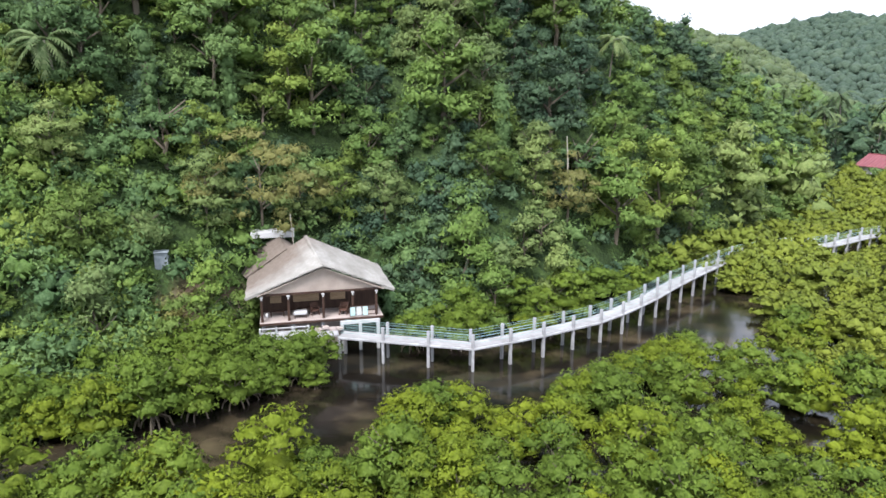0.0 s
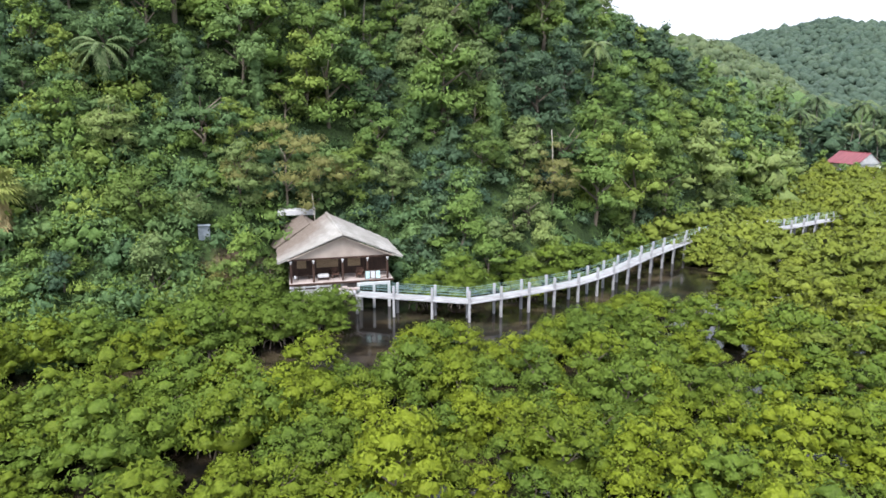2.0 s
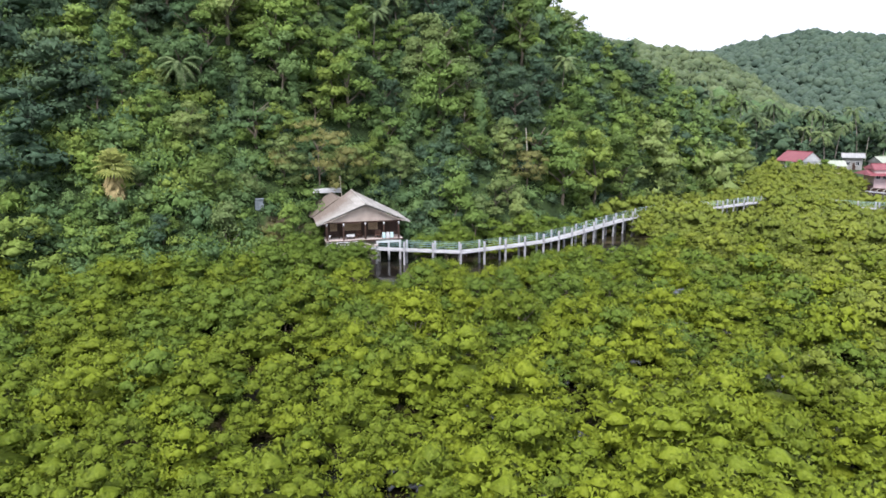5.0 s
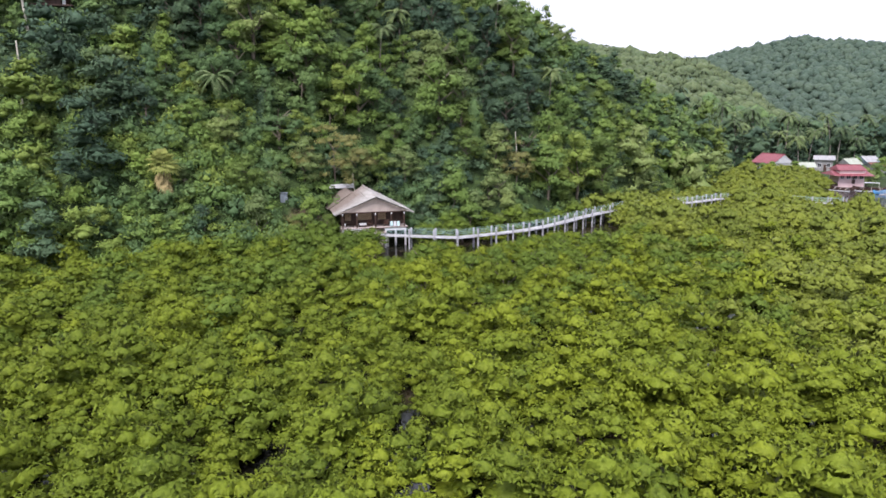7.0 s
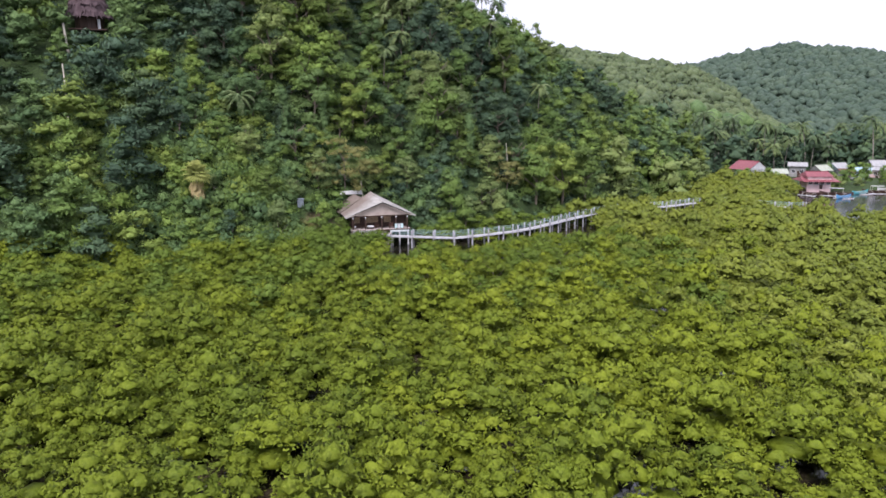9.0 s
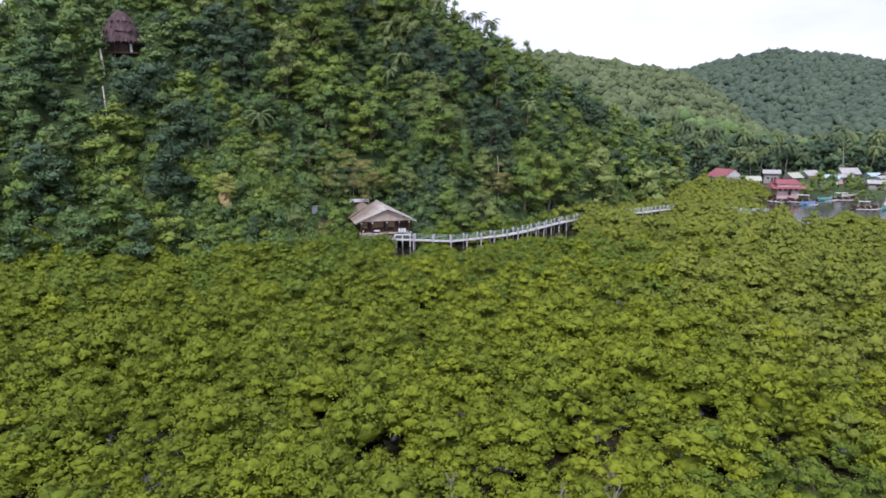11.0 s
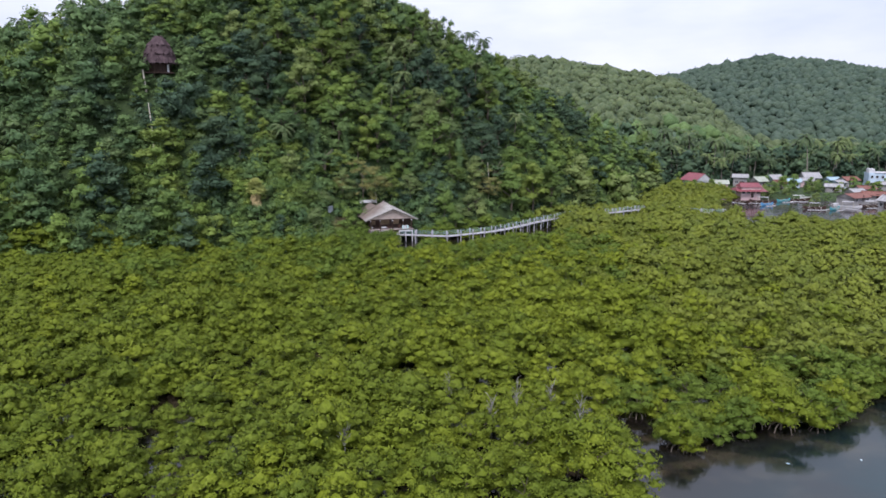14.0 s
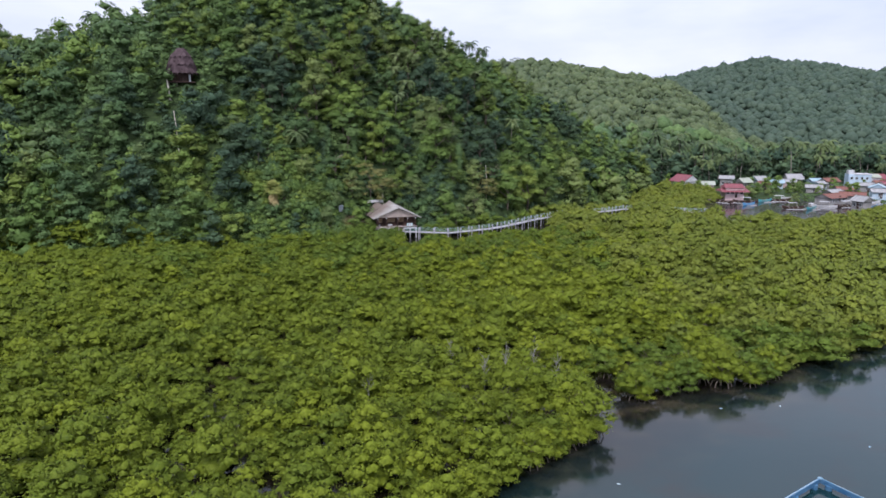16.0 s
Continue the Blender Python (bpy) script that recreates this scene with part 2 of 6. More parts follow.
def water_build(t):
    """Brown tidal water over mud and weed: clear patches of pale mud, dark weed, small ripples."""
    mud = spread(t, noise_at(t, 0.16, 6.0, stretch=(1, 1.5, 1), rough=0.62), 0.48, 0.72)
    c = mixed(t, mud, (0.008, 0.0065, 0.005), (0.08, 0.062, 0.036))
    gap = t.nodes.new("ShaderNodeSeparateXYZ")
    t.links.new(t.nodes.new("ShaderNodeNewGeometry").outputs["Position"], gap.inputs["Vector"])
    off_shore = t.nodes.new("ShaderNodeMath")
    off_shore.operation = "MULTIPLY_ADD"
    t.links.new(gap.outputs["X"], off_shore.inputs[0])
    off_shore.inputs[1].default_value = -0.53
    t.links.new(gap.outputs["Y"], off_shore.inputs[2])
    c = mixed(t, spread(t, off_shore.outputs["Value"], -99, -111), c, (0.006, 0.024, 0.026))
    # Mottling mixed into the colour in place of cloud and bank reflections.
    reflection_mottle = spread(t, noise_at(t, 0.11, 5.0, stretch=(1, 1.7, 1)), 0.5, 0.72)
    c = mixed(t, reflection_mottle, c, (0.014, 0.016, 0.015))
    c = mixed(t, spread(t, gap.outputs["X"], 76, 100), c, mixed(t, mud, (0.03, 0.027, 0.028), (0.06, 0.055, 0.055)))
    small = noise_at(t, 1.1, 4.0, stretch=(1, 2.2, 1))
    wide = noise_at(t, 0.2, 3.0, stretch=(1, 2.6, 1))
    gust = spread(t, noise_at(t, 0.045, 4.0, stretch=(1, 1.6, 1)), 0.42, 0.62)
    sheet = t.nodes.new("ShaderNodeMath")
    sheet.operation = "MULTIPLY"
    t.links.new(small, sheet.inputs[0])
    t.links.new(gust, sheet.inputs[1])
    waves = t.nodes.new("ShaderNodeMath")
    waves.operation = "MULTIPLY_ADD"
    t.links.new(wide, waves.inputs[0])
    waves.inputs[1].default_value = 1.6
    t.links.new(sheet.outputs["Value"], waves.inputs[2])
    return bsdf(t, c, 0.1, 0.0, waves.outputs["Value"], 0.012, 0.42)


WATER = material("tidal_water", water_build)


# ---- shape helpers ----
def part(name, bm, mat, parent=None, label="", smooth=False):
    """Links a bmesh as one mesh object, under a thing or a part."""
    data = bpy.data.meshes.new(name)
    bm.to_mesh(data)
    bm.free()
    for m in mat if isinstance(mat, (list, tuple)) else [mat]:
        data.materials.append(m)
    if smooth:
        data.polygons.foreach_set("use_smooth", [True] * len(data.polygons))
    ob = new(name, data)
    ob.parent = parent
    if label:
        tagged(ob, label)
    return ob


def base(name, m, label, category, group="", kind=""):
    """The Empty at a thing's foot."""
    ob = new(name)
    ob.matrix_basis = m
    return tagged(ob, label, category, group, kind)


def block(bm, centre, size, turn=0.0, bevel=0.0):
    """A box, turned about z by degrees, with broken edges where asked."""
    made = bmesh.ops.create_cube(bm, size=1.0, matrix=pose(*centre, 0, 0, turn) @ Matrix.Diagonal((*size, 1)))
    if bevel:
        edges = {e for v in made["verts"] for e in v.link_edges}
        bmesh.ops.bevel(bm, geom=list(edges), offset=bevel, segments=1, affect="EDGES")
    return bm


def bar(bm, a, b, w, h=None, sides=4):
    """A straight bar from a to b, w wide and h high; sides over 4 gives a round one of radius w."""
    a, b = Vector(a), Vector(b)
    along = b - a
    q = along.to_track_quat("Z", "Y") if abs(along.normalized().z) < 0.999 else Euler((0, 0, 0)).to_quaternion()
    m = Matrix.LocRotScale((a + b) / 2, q, None)
    if sides == 4:
        bmesh.ops.create_cube(bm, size=1.0, matrix=m @ Matrix.Diagonal((h or w, w, along.length, 1)))
    else:
        bmesh.ops.create_cone(bm, cap_ends=True, segments=sides, radius1=w, radius2=h or w, depth=along.length, matrix=m)
    return bm


def plate(bm, points, thick):
    """A flat polygon given by its corners, thickened downwards along its normal."""
    top = [bm.verts.new(p) for p in points]
    f = bm.faces.new(top)
    f.normal_update()
    n = f.normal * -thick
    low = [bm.verts.new(v.co + n) for v in top]
    bm.faces.new(low[::-1])
    for k in range(len(top)):
        j = (k + 1) % len(top)
        bm.faces.new((top[j], top[k], low[k], low[j]))
    return bm


# ---- lie of the land ----
FOOT_X = (-240, -140, -60, -45, -33, -23, -12, 0, 10, 20, 33, 47, 60, 84, 95, 120, 200, 300, 420)
FOOT_Y = (-25, -15, -8, -6, -3, 4, 13, 11, 16, 24, 37, 48, 62, 90, 118, 150, 175, 200, 230)
CREST_X = (-240, -140, -126, -102, -70, -40, -10, 0, 10, 21, 43, 60, 73, 88, 100, 130)
CREST_Z = (58, 52, 50, 55.5, 70, 77, 63, 58, 51.5, 43.5, 32.5, 23, 13.5, 5, 1.2, 1.2)
MID_RIDGE = ((40, 800, 96), (123, 787, 106), (184, 776, 109), (235, 763, 102), (306, 741, 85), (360, 720, 73), (440, 690, 52))
FAR_RIDGE = ((372, 880, 50), (412, 839, 66), (450, 822, 87), (488, 803, 106), (526, 782, 113), (574, 752, 105), (609, 729, 87), (645, 702, 90), (760, 620, 98), (1000, 480, 90))


def ridge(x, y, line, reach, power):
    """Height of a ridge whose crest follows line, at points x, y."""
    best = np.zeros_like(x)
    for (ax, ay, az), (bx, by, bz) in zip(line, line[1:]):
        k = ((x - ax) * (bx - ax) + (y - ay) * (by - ay)) / ((bx - ax) ** 2 + (by - ay) ** 2)
        k = np.clip(k, 0, 1)
        d = np.hypot(x - ax - k * (bx - ax), y - ay - k * (by - ay))
        best = np.maximum(best, (az + k * (bz - az)) * np.clip(1 - d / reach, 0, 1) ** power)
    return best


def mid_hill(x, y):
    """The gentle hill, which falls away towards the east."""
    fall = np.clip((0.57 - x / np.maximum(y + 160, 1.0)) / 0.17, 0, 1)
    return ridge(x, y, MID_RIDGE, 620, 1.25) * (0.12 + 0.88 * fall * fall * (3 - 2 * fall))


def land(x, y):
    """Height of the ground at points x, y."""
    x, y = np.asarray(x, float), np.asarray(y, float)
    foot, crest = np.interp(x, FOOT_X, FOOT_Y), np.interp(x, CREST_X, CREST_Z)
    top = np.maximum(94.0, foot + 12)
    u = np.clip((y - foot) / (top - foot), 0, 1)
    hill = crest * (0.5 * u + 0.5 * np.sin(u * np.pi / 2))
    hill = hill * np.clip(1 - (y - top) / 420, 0.15, 1)
    folds = 2.2 * np.sin(x * 0.11 + y * 0.05) * np.sin(y * 0.09 - x * 0.03) * np.clip(hill / 15, 0, 1)
    shore = np.clip((y - foot + 3) / 6, 0, 1) * 1.9 - 0.55
    plain_land = np.clip((y - np.interp(x, (80, 110, 150, 400), (84, 78, 60, 20))) / 8, 0, 1) * 1.7 * (x > 80)
    back = np.maximum(mid_hill(x, y), ridge(x, y, FAR_RIDGE, 430, 1.0))
    sea = np.clip((-75 - y + np.clip(x, -20, 60) * 0.3) / 40, 0, 1) * 1.6
    return np.maximum.reduce([shore + hill + folds, back - 1.0, plain_land - 0.5]) - sea


def ground_sheet():
    """One sheet to the horizon, fine where the camera passes."""
    def steps(lo, hi, inner_lo, inner_hi, fine):
        mid = np.arange(inner_lo, inner_hi + fine, fine)
        out_hi = inner_hi + fine * np.cumsum(1.07 ** np.arange(1, 90))
        out_lo = inner_lo - fine * np.cumsum(1.07 ** np.arange(1, 90))
        return np.concatenate([out_lo[out_lo > lo][::-1], mid, out_hi[out_hi < hi]])
    xs, ys = steps(-4500, 4500, -160, 220, 4.0), steps(-4500, 4500, -130, 180, 4.0)
    gx, gy = np.meshgrid(xs, ys)
    v = np.stack([gx.ravel(), gy.ravel(), land(gx, gy).ravel()], 1)
    n, k = len(xs), np.arange(len(xs) * (len(ys) - 1))
    k = k[k % n != n - 1]
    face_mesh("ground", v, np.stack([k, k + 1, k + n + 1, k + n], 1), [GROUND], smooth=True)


def face_mesh(name, verts, faces, mats, slots=None, smooth=False, outward=None, tint=None):
    """An object from arrays of corners and of faces that all have the same number of them; outward: which way the foliage round each corner faces."""
    data = bpy.data.meshes.new(name)
    k = faces.shape[1]
    data.vertices.add(len(verts))
    data.vertices.foreach_set("co", np.ascontiguousarray(verts, np.float32).ravel())
    data.loops.add(k * len(faces))
    data.loops.foreach_set("vertex_index", np.ascontiguousarray(faces, np.int32).ravel())
    data.polygons.add(len(faces))
    data.polygons.foreach_set("loop_start", np.arange(0, k * len(faces), k, dtype=np.int32))
    if slots is not None:
        data.polygons.foreach_set("material_index", np.ascontiguousarray(slots, np.int32))
    data.polygons.foreach_set("use_smooth", np.full(len(faces), smooth) if slots is None else np.asarray(slots) == 1)
    if outward is not None:
        data.attributes.new("outward", "FLOAT_VECTOR", "POINT").data.foreach_set("vector", np.ascontiguousarray(outward, np.float32).ravel())
    if tint is not None:
        data.attributes.new("tint", "FLOAT", "POINT").data.foreach_set("value", np.ascontiguousarray(tint, np.float32))
    for m in mats:
        data.materials.append(m)
    data.update(calc_edges=True)
    return new(name, data)


ground_sheet()
tagged(bpy.data.objects["ground"], "dark leafy forest floor rising from tidal mud", "ground", kind="structure")
bm = bmesh.new()
bmesh.ops.create_grid(bm, x_segments=8, y_segments=8, size=4400)
tagged(part("water", bm, WATER), "calm brown tidal water reflecting a pale sky", "water", kind="structure")


# ---- leaves ----
def ball(cuts):
    """A ball of 20 or, with two cuts, 80 three-sided faces."""
    bm = bmesh.new()
    bmesh.ops.create_icosphere(bm, subdivisions=cuts, radius=1.0)
    v = np.array([list(p.co) for p in bm.verts])
    q = np.array([[p.index for p in f.verts] for f in bm.faces])
    bm.free()
    return v, q


BALL_V, BALL_Q = ball(1)
NUB_V = np.array([(1, 0, 0), (0, 1, 0), (-1, 0, 0), (0, -1, 0), (0.2, 0.1, 0.85), (0, 0, -0.85)], float)
NUB_Q = np.array([(k, (k + 1) % 4, 4) for k in range(4)] + [((k + 1) % 4, k, 5) for k in range(4)])


def unit(a):
    return a / np.maximum(np.linalg.norm(a, axis=1, keepdims=True), 1e-6)


def crown(rng, lobes, count, length, width, upward=0.35, scatter=0.7, droop=0.0, core=0.8, reach=(0.84, 1.1), shape=None, lift=0.12, dome=0.45, under=0.75):
    """Corners, faces and slots of a crown: leaves set over the lobes (x, y, z, r, squash), denser growth inside them."""
    lobes = np.array(lobes, float)
    area = lobes[:, 3] ** 2
    pick = rng.choice(len(lobes), int(count * 3), p=area / area.sum())
    d = unit(rng.normal(size=(len(pick), 3)))
    keep = d[:, 2] > rng.uniform(-under, -0.1, len(d))
    pick, d = pick[keep], d[keep]
    r = lobes[pick, 3:4] * rng.uniform(*reach, (len(d), 1))
    p = lobes[pick, :3] + d * r * np.c_[np.ones((len(d), 2)), lobes[pick, 4]]
    inside = np.zeros(len(p), bool)
    for x, y, z, rad, sq in lobes:
        inside |= (((p - (x, y, z)) / (1, 1, sq)) ** 2).sum(1) < (0.8 * rad) ** 2
    p, d = p[~inside][:count], d[~inside][:count]
    n = unit(d + rng.normal(size=d.shape) * scatter * 0.5 + (0, 0, upward))
    side = unit(np.cross(n, rng.normal(size=n.shape)))
    along = np.cross(side, n)
    along[:, 2] -= droop
    s = rng.uniform(0.65, 1.35, (len(p), 1))
    a, w = along * length * s, side * width * s / 2
    v = np.stack([p - a * 0.4 + w, p - a * 0.4 - w, p + a * 0.6], 1).reshape(-1, 3)
    q = np.arange(len(v)).reshape(-1, 3)
    slots, balls = np.zeros(len(q), int), []
    if core:
        for x, y, z, rad, sq in lobes[lobes[:, 3] > 0.62 * lobes[:, 3].max()]:
            form_v, form_q = shape[:2] if shape and rad < shape[2] * lobes[:, 3].max() else (BALL_V, BALL_Q)
            a = rng.uniform(0, 6.283)
            spun = form_v @ np.array([[math.cos(a), math.sin(a), 0], [-math.sin(a), math.cos(a), 0], [0, 0, 1]])
            b = spun * rng.uniform(0.85, 1.1, (len(spun), 1)) * rad * core * (1, 1, sq) + (x, y, z)
            q = np.concatenate([q, form_q + len(v)])
            v = np.concatenate([v, b])
            slots = np.concatenate([slots, np.ones(len(form_q), int)])
            balls.append(spun)
    heart = (0, 0, 0.3 * p[:, 2].max())
    out = np.repeat(unit(0.6 * d + dome * unit(p - heart) + (0, 0, lift)), 3, axis=0)
    if balls:
        balls = np.concatenate(balls)
        out = np.concatenate([out, unit(0.7 * balls + 0.8 * dome * unit(v[len(out):] - heart) + (0, 0, 0.5 * lift))])
    return v, q, slots, out


def dome_lobes(rng, n, spread_r, height, r_lo, r_hi, low=0.45):
    """Lobes gathered into an uneven dome."""
    out = []
    for k in range(n):
        a, rr = k * 2.4 + rng.uniform(-0.5, 0.5), spread_r * math.sqrt((k + 0.3) / n)
        r = rng.uniform(r_lo, r_hi)
        z = height * (1 - (1 - low) * (rr / spread_r) ** 1.7) - r + rng.uniform(-0.12, 0.12) * height
        out.append((rr * math.cos(a), rr * math.sin(a), max(z, r * 0.6), r, rng.uniform(0.7, 0.9)))
    return out


def scattered(x0, x1, y0, y1, step, seed):
    """Points on a shaken grid."""
    rng = np.random.default_rng(seed)
    gx, gy = np.meshgrid(np.arange(x0, x1, step), np.arange(y0, y1, step * 0.87))
    gx[1::2] += step / 2
    return np.stack([gx, gy], -1).reshape(-1, 2) + rng.uniform(-0.42, 0.42, (gx.size, 2)) * step, rng


def within(points, outline):
    """Which points lie inside a closed outline."""
    x, y = points[:, 0], points[:, 1]
    inside = np.zeros(len(points), bool)
    for (ax, ay), (bx, by) in zip(outline, outline[1:] + outline[:1]):
        cross = (ay > y) != (by > y)
        inside ^= cross & (x < ax + (y - ay) * (bx - ax) / ((by - ay) or 1e-9))
    return inside


def in_bay(points):
    """The fan of land and water that the flight looks over, with a margin."""
    x, y = points[:, 0] + 15.5, points[:, 1] + 153.0
    return (x > -0.56 * y - 7) & (x < 0.87 * y + 7)


def joined(name, protos, places, rng, mats, label, category):
    """All the crowns at places (x, y, z, size, kind) as one object of stuff."""
    vs, qs, ss, os_, ts, off = [], [], [], [], [], 0
    for x, y, z, size, kind in places:
        v, q, slots, out = protos[int(kind)]
        a = rng.uniform(0, 6.283)
        c, s_ = math.cos(a), math.sin(a)
        turn = np.array([[c, s_, 0], [-s_, c, 0], [0, 0, rng.uniform(0.78, 1.2)]])
        vs.append((v @ turn * size + (x, y, z)).astype(np.float32))
        qs.append(q + off)
        ss.append(slots)
        os_.append((out @ np.array([[c, s_, 0], [-s_, c, 0], [0, 0, 1]])).astype(np.float32))
        ts.append(np.full(len(v), rng.random(), np.float32))
        off += len(v)
    ob = face_mesh(name, np.concatenate(vs), np.concatenate(qs), mats, np.concatenate(ss), outward=np.concatenate(os_), tint=np.concatenate(ts))
    return tagged(ob, label, category, kind="stuff")


def trunk_mesh(name, rng, height, radius, limbs, spread_r, mat, roots=0):
    """A tapered, bent trunk with limbs, and arching stilt roots where asked."""
    bm = bmesh.new()
    knots = [Vector((0, 0, -0.5))]
    for k in range(1, 4):
        knots.append(Vector((rng.uniform(-0.15, 0.15) * radius * 8, rng.uniform(-0.15, 0.15) * radius * 8, height * k / 3)))
    for k in range(3):
        bar(bm, knots[k], knots[k + 1], radius * (1 - 0.22 * k), radius * (0.78 - 0.22 * k), 6)
    for k in range(limbs):
        a = k * 2.4 + rng.uniform(-0.4, 0.4)
        start = knots[1].lerp(knots[3], rng.uniform(0.1, 0.9))
        end = start + Vector((math.cos(a), math.sin(a), rng.uniform(0.5, 1.1))) * spread_r * 0.6
        bar(bm, start, end, radius * 0.45, radius * 0.2, 5)
    for k in range(roots):
        a = k * 6.283 / roots + rng.uniform(-0.3, 0.3)
        out = Vector((math.cos(a), math.sin(a), 0))
        top, mid, end = out * radius + Vector((0, 0, height * 0.42)), out * spread_r * 0.45 + Vector((0, 0, height * 0.3)), out * spread_r * 0.72 + Vector((0, 0, -0.6))
        bar(bm, top, mid, 0.05, 0.04, 5)
        bar(bm, mid, end, 0.045, 0.03, 5)
    data = bpy.data.meshes.new(name)
    bm.to_mesh(data)
    bm.free()
    data.materials.append(mat)
    return data


def crown_mesh(name, proto, mats):
    ob = face_mesh(name, *proto[:2], mats, proto[2], outward=proto[3], tint=np.full(len(proto[0]), (len(proto[0]) * 0.618 + abs(proto[0][0, 0]) * 7.3) % 1.0))
    data = ob.data
    bpy.data.objects.remove(ob)
    return data


def tree(name, m, trunk_data, crown_data, label, category, group):
    t = base(name, m, label, category, group)
    for piece, data in (("trunk", trunk_data), ("crown", crown_data)):
        ob = new(piece, data)
        ob.parent = t
    return t


# ---- boardwalk ----
# The deck's centre line: x, y and height. West of the bend post by post, east of it a curve.
WALK_WEST = [(-10.0, 3.45, 1.87), (-6.6, 2.45, 1.87), (-3.15, 1.5, 1.87)]
WALK_EAST = [(-0.07, 0.58, 1.87), (2.75, 1.8, 1.87), (5.5, 3.05, 1.87), (8.3, 4.55, 1.87), (11.0, 6.05, 1.87), (14.1, 8.5, 1.9), (17.4, 11.6, 1.93), (21.5, 16.0, 1.97), (26.6, 21.0, 2.0), (31.6, 25.6, 2.05),
             (36.5, 28.9, 2.1), (41.5, 30.5, 2.15), (47.0, 31.3, 2.2), (52.0, 34.2, 2.2), (57.0, 37.2, 2.2), (62.0, 37.0, 2.2), (67.0, 32.5, 2.2), (71.5, 27.8, 2.2), (77.0, 27.6, 2.2)]


def paced(points, step):
    """Points at even paces along a line of points."""
    out, left = [Vector(points[0])], step
    for a, b in zip(points, points[1:]):
        a, b = Vector(a), Vector(b)
        length, at = (b - a).length, 0.0
        while at + left <= length:
            at += left
            out.append(a.lerp(b, at / length))
            left = step
        left -= length - at
    return out


WALK = [Vector(p) for p in WALK_WEST] + paced(WALK_EAST, 3.06)


def boardwalk():
    top = base("boardwalk", pose(0, 0, 0), "white concrete boardwalk on posts with thin green rails", "boardwalk")
    pts, side = WALK, []
    for k, p in enumerate(pts):
        d = (pts[min(k + 1, len(pts) - 1)] - pts[max(k - 1, 0)])
        side.append(Vector((d.y, -d.x, 0)).normalized())
    half = 0.54
    for k in range(len(pts) - 1):
        a, b, sa, sb = pts[k], pts[k + 1], side[k], side[k + 1]
        bm = bmesh.new()
        plate(bm, [a + sa * half, b + sb * half, b - sb * half, a - sa * half], 0.14)
        part("deck_slab", bm, DECK, top)
        for sgn in (1, -1):
            bm = bmesh.new()
            drop = Vector((0, 0, -0.11))
            bar(bm, a + sa * sgn * (half + 0.065) + drop, b + sb * sgn * (half + 0.065) + drop, 0.12, 0.34)
            part("edge_beam", bm, CONCRETE, top)
            for h in (0.3, 0.55, 0.8, 0.98):
                bm = bmesh.new()
                up = Vector((0, 0, h))
                bar(bm, a + sa * sgn * half + up, b + sb * sgn * half + up, 0.014, 0.014, 6)
                part("rail", bm, RAIL_GREEN, top, "thin teal painted rail")
    posts = bmesh.new()
    block(posts, (0, 0, 0.0), (0.215, 0.215, 3.7), 0, 0.02)
    data = bpy.data.meshes.new("post")
    posts.to_mesh(data)
    posts.free()
    data.materials.append(CONCRETE)
    for k, p in enumerate(pts):
        for sgn in (1, -1):
            ob = new("post", data)
            ob.parent = top
            spot = p + side[k] * sgn * (half + 0.07)
            turn = math.degrees(math.atan2(side[k].y, side[k].x))
            ob.matrix_basis = pose(spot.x, spot.y, p.z + (1.04 if k else 0.0) - 1.85, 0, 0, turn)
    return top


boardwalk()


# ---- mangroves ----
CHANNEL = [(-60, -26), (-46, -24), (-37, -20), (-34, -12.2), (-29, -10.6), (-25, -10.4), (-20.3, -8.1), (-15.5, -5.6), (-12.2, -3.7), (-11.0, -1.6), (-10.8, 1.0),
           (-9.5, 6), (-2, 3.6), (4, 4.6), (10, 8), (16, 13), (22, 19), (28, 25), (31, 27), (29.5, 22), (27.5, 16), (26.5, 10.5), (25.5, 5.0), (23.5, -1.5), (19.0, -1.0), (18.6, 4.5), (15.8, 2.0),
           (14, 0), (10.6, -2.6), (6.2, -5.6), (4.2, -9.0), (2.7, -11.8), (1.2, -9.3), (-2.7, -7.3), (-6.3, -10.4), (-7.4, -13), (-8.4, -17), (-9.8, -14.7), (-12.4, -13.3), (-14.7, -17.2), (-19.5, -15.4),
           (-25, -16.8), (-31, -17.6), (-36, -22.5)]
INLETS = [
    [(16.5, -14), (18, -8.9), (21, -8.5), (22, -11), (19, -14.5)],
    [(40.5, 24.5), (41, 29), (45, 30), (45.5, 26), (43, 23.5)],
    [(90, 60), (84, 46), (80, 34), (77, 24), (77, 16), (82, 15), (87, 20), (94, 23), (104, 16), (113, 15), (124, 24), (126, 40), (124, 58), (116, 80), (104, 74), (94, 62)],
    [(82.5, -1.5), (84, 3.5), (88.5, 3), (87, -2)],
    [(3.9, -94.5), (8.2, -96.5), (8.4, -88), (6.2, -85.5)],
]
SHORE = [(-150, -122), (-60, -122), (-30, -118), (-12, -113), (-6.5, -107.8), (-4, -104.6), (0.6, -101.8), (2.6, -99.2), (3.6, -96.0), (4.8, -93.2), (8.2, -95), (13.5, -91.2), (18, -90.3), (23.5, -89.8),
         (31.8, -85.8), (38, -82.6), (44.5, -80.4), (62, -71), (85, -55), (115, -33), (150, -5), (185, 22), (190, 36), (150, 38), (126, 32), (122, 58), (108, 80),
         (96, 100), (84, 88), (60, 58), (47, 45), (33, 34), (22, 24), (10, 15), (0, 10.5), (-4.5, 9), (-5.5, 3.6), (-18, 2.4), (-24, 1), (-33, -5), (-45, -7), (-60, -5), (-150, -15)]


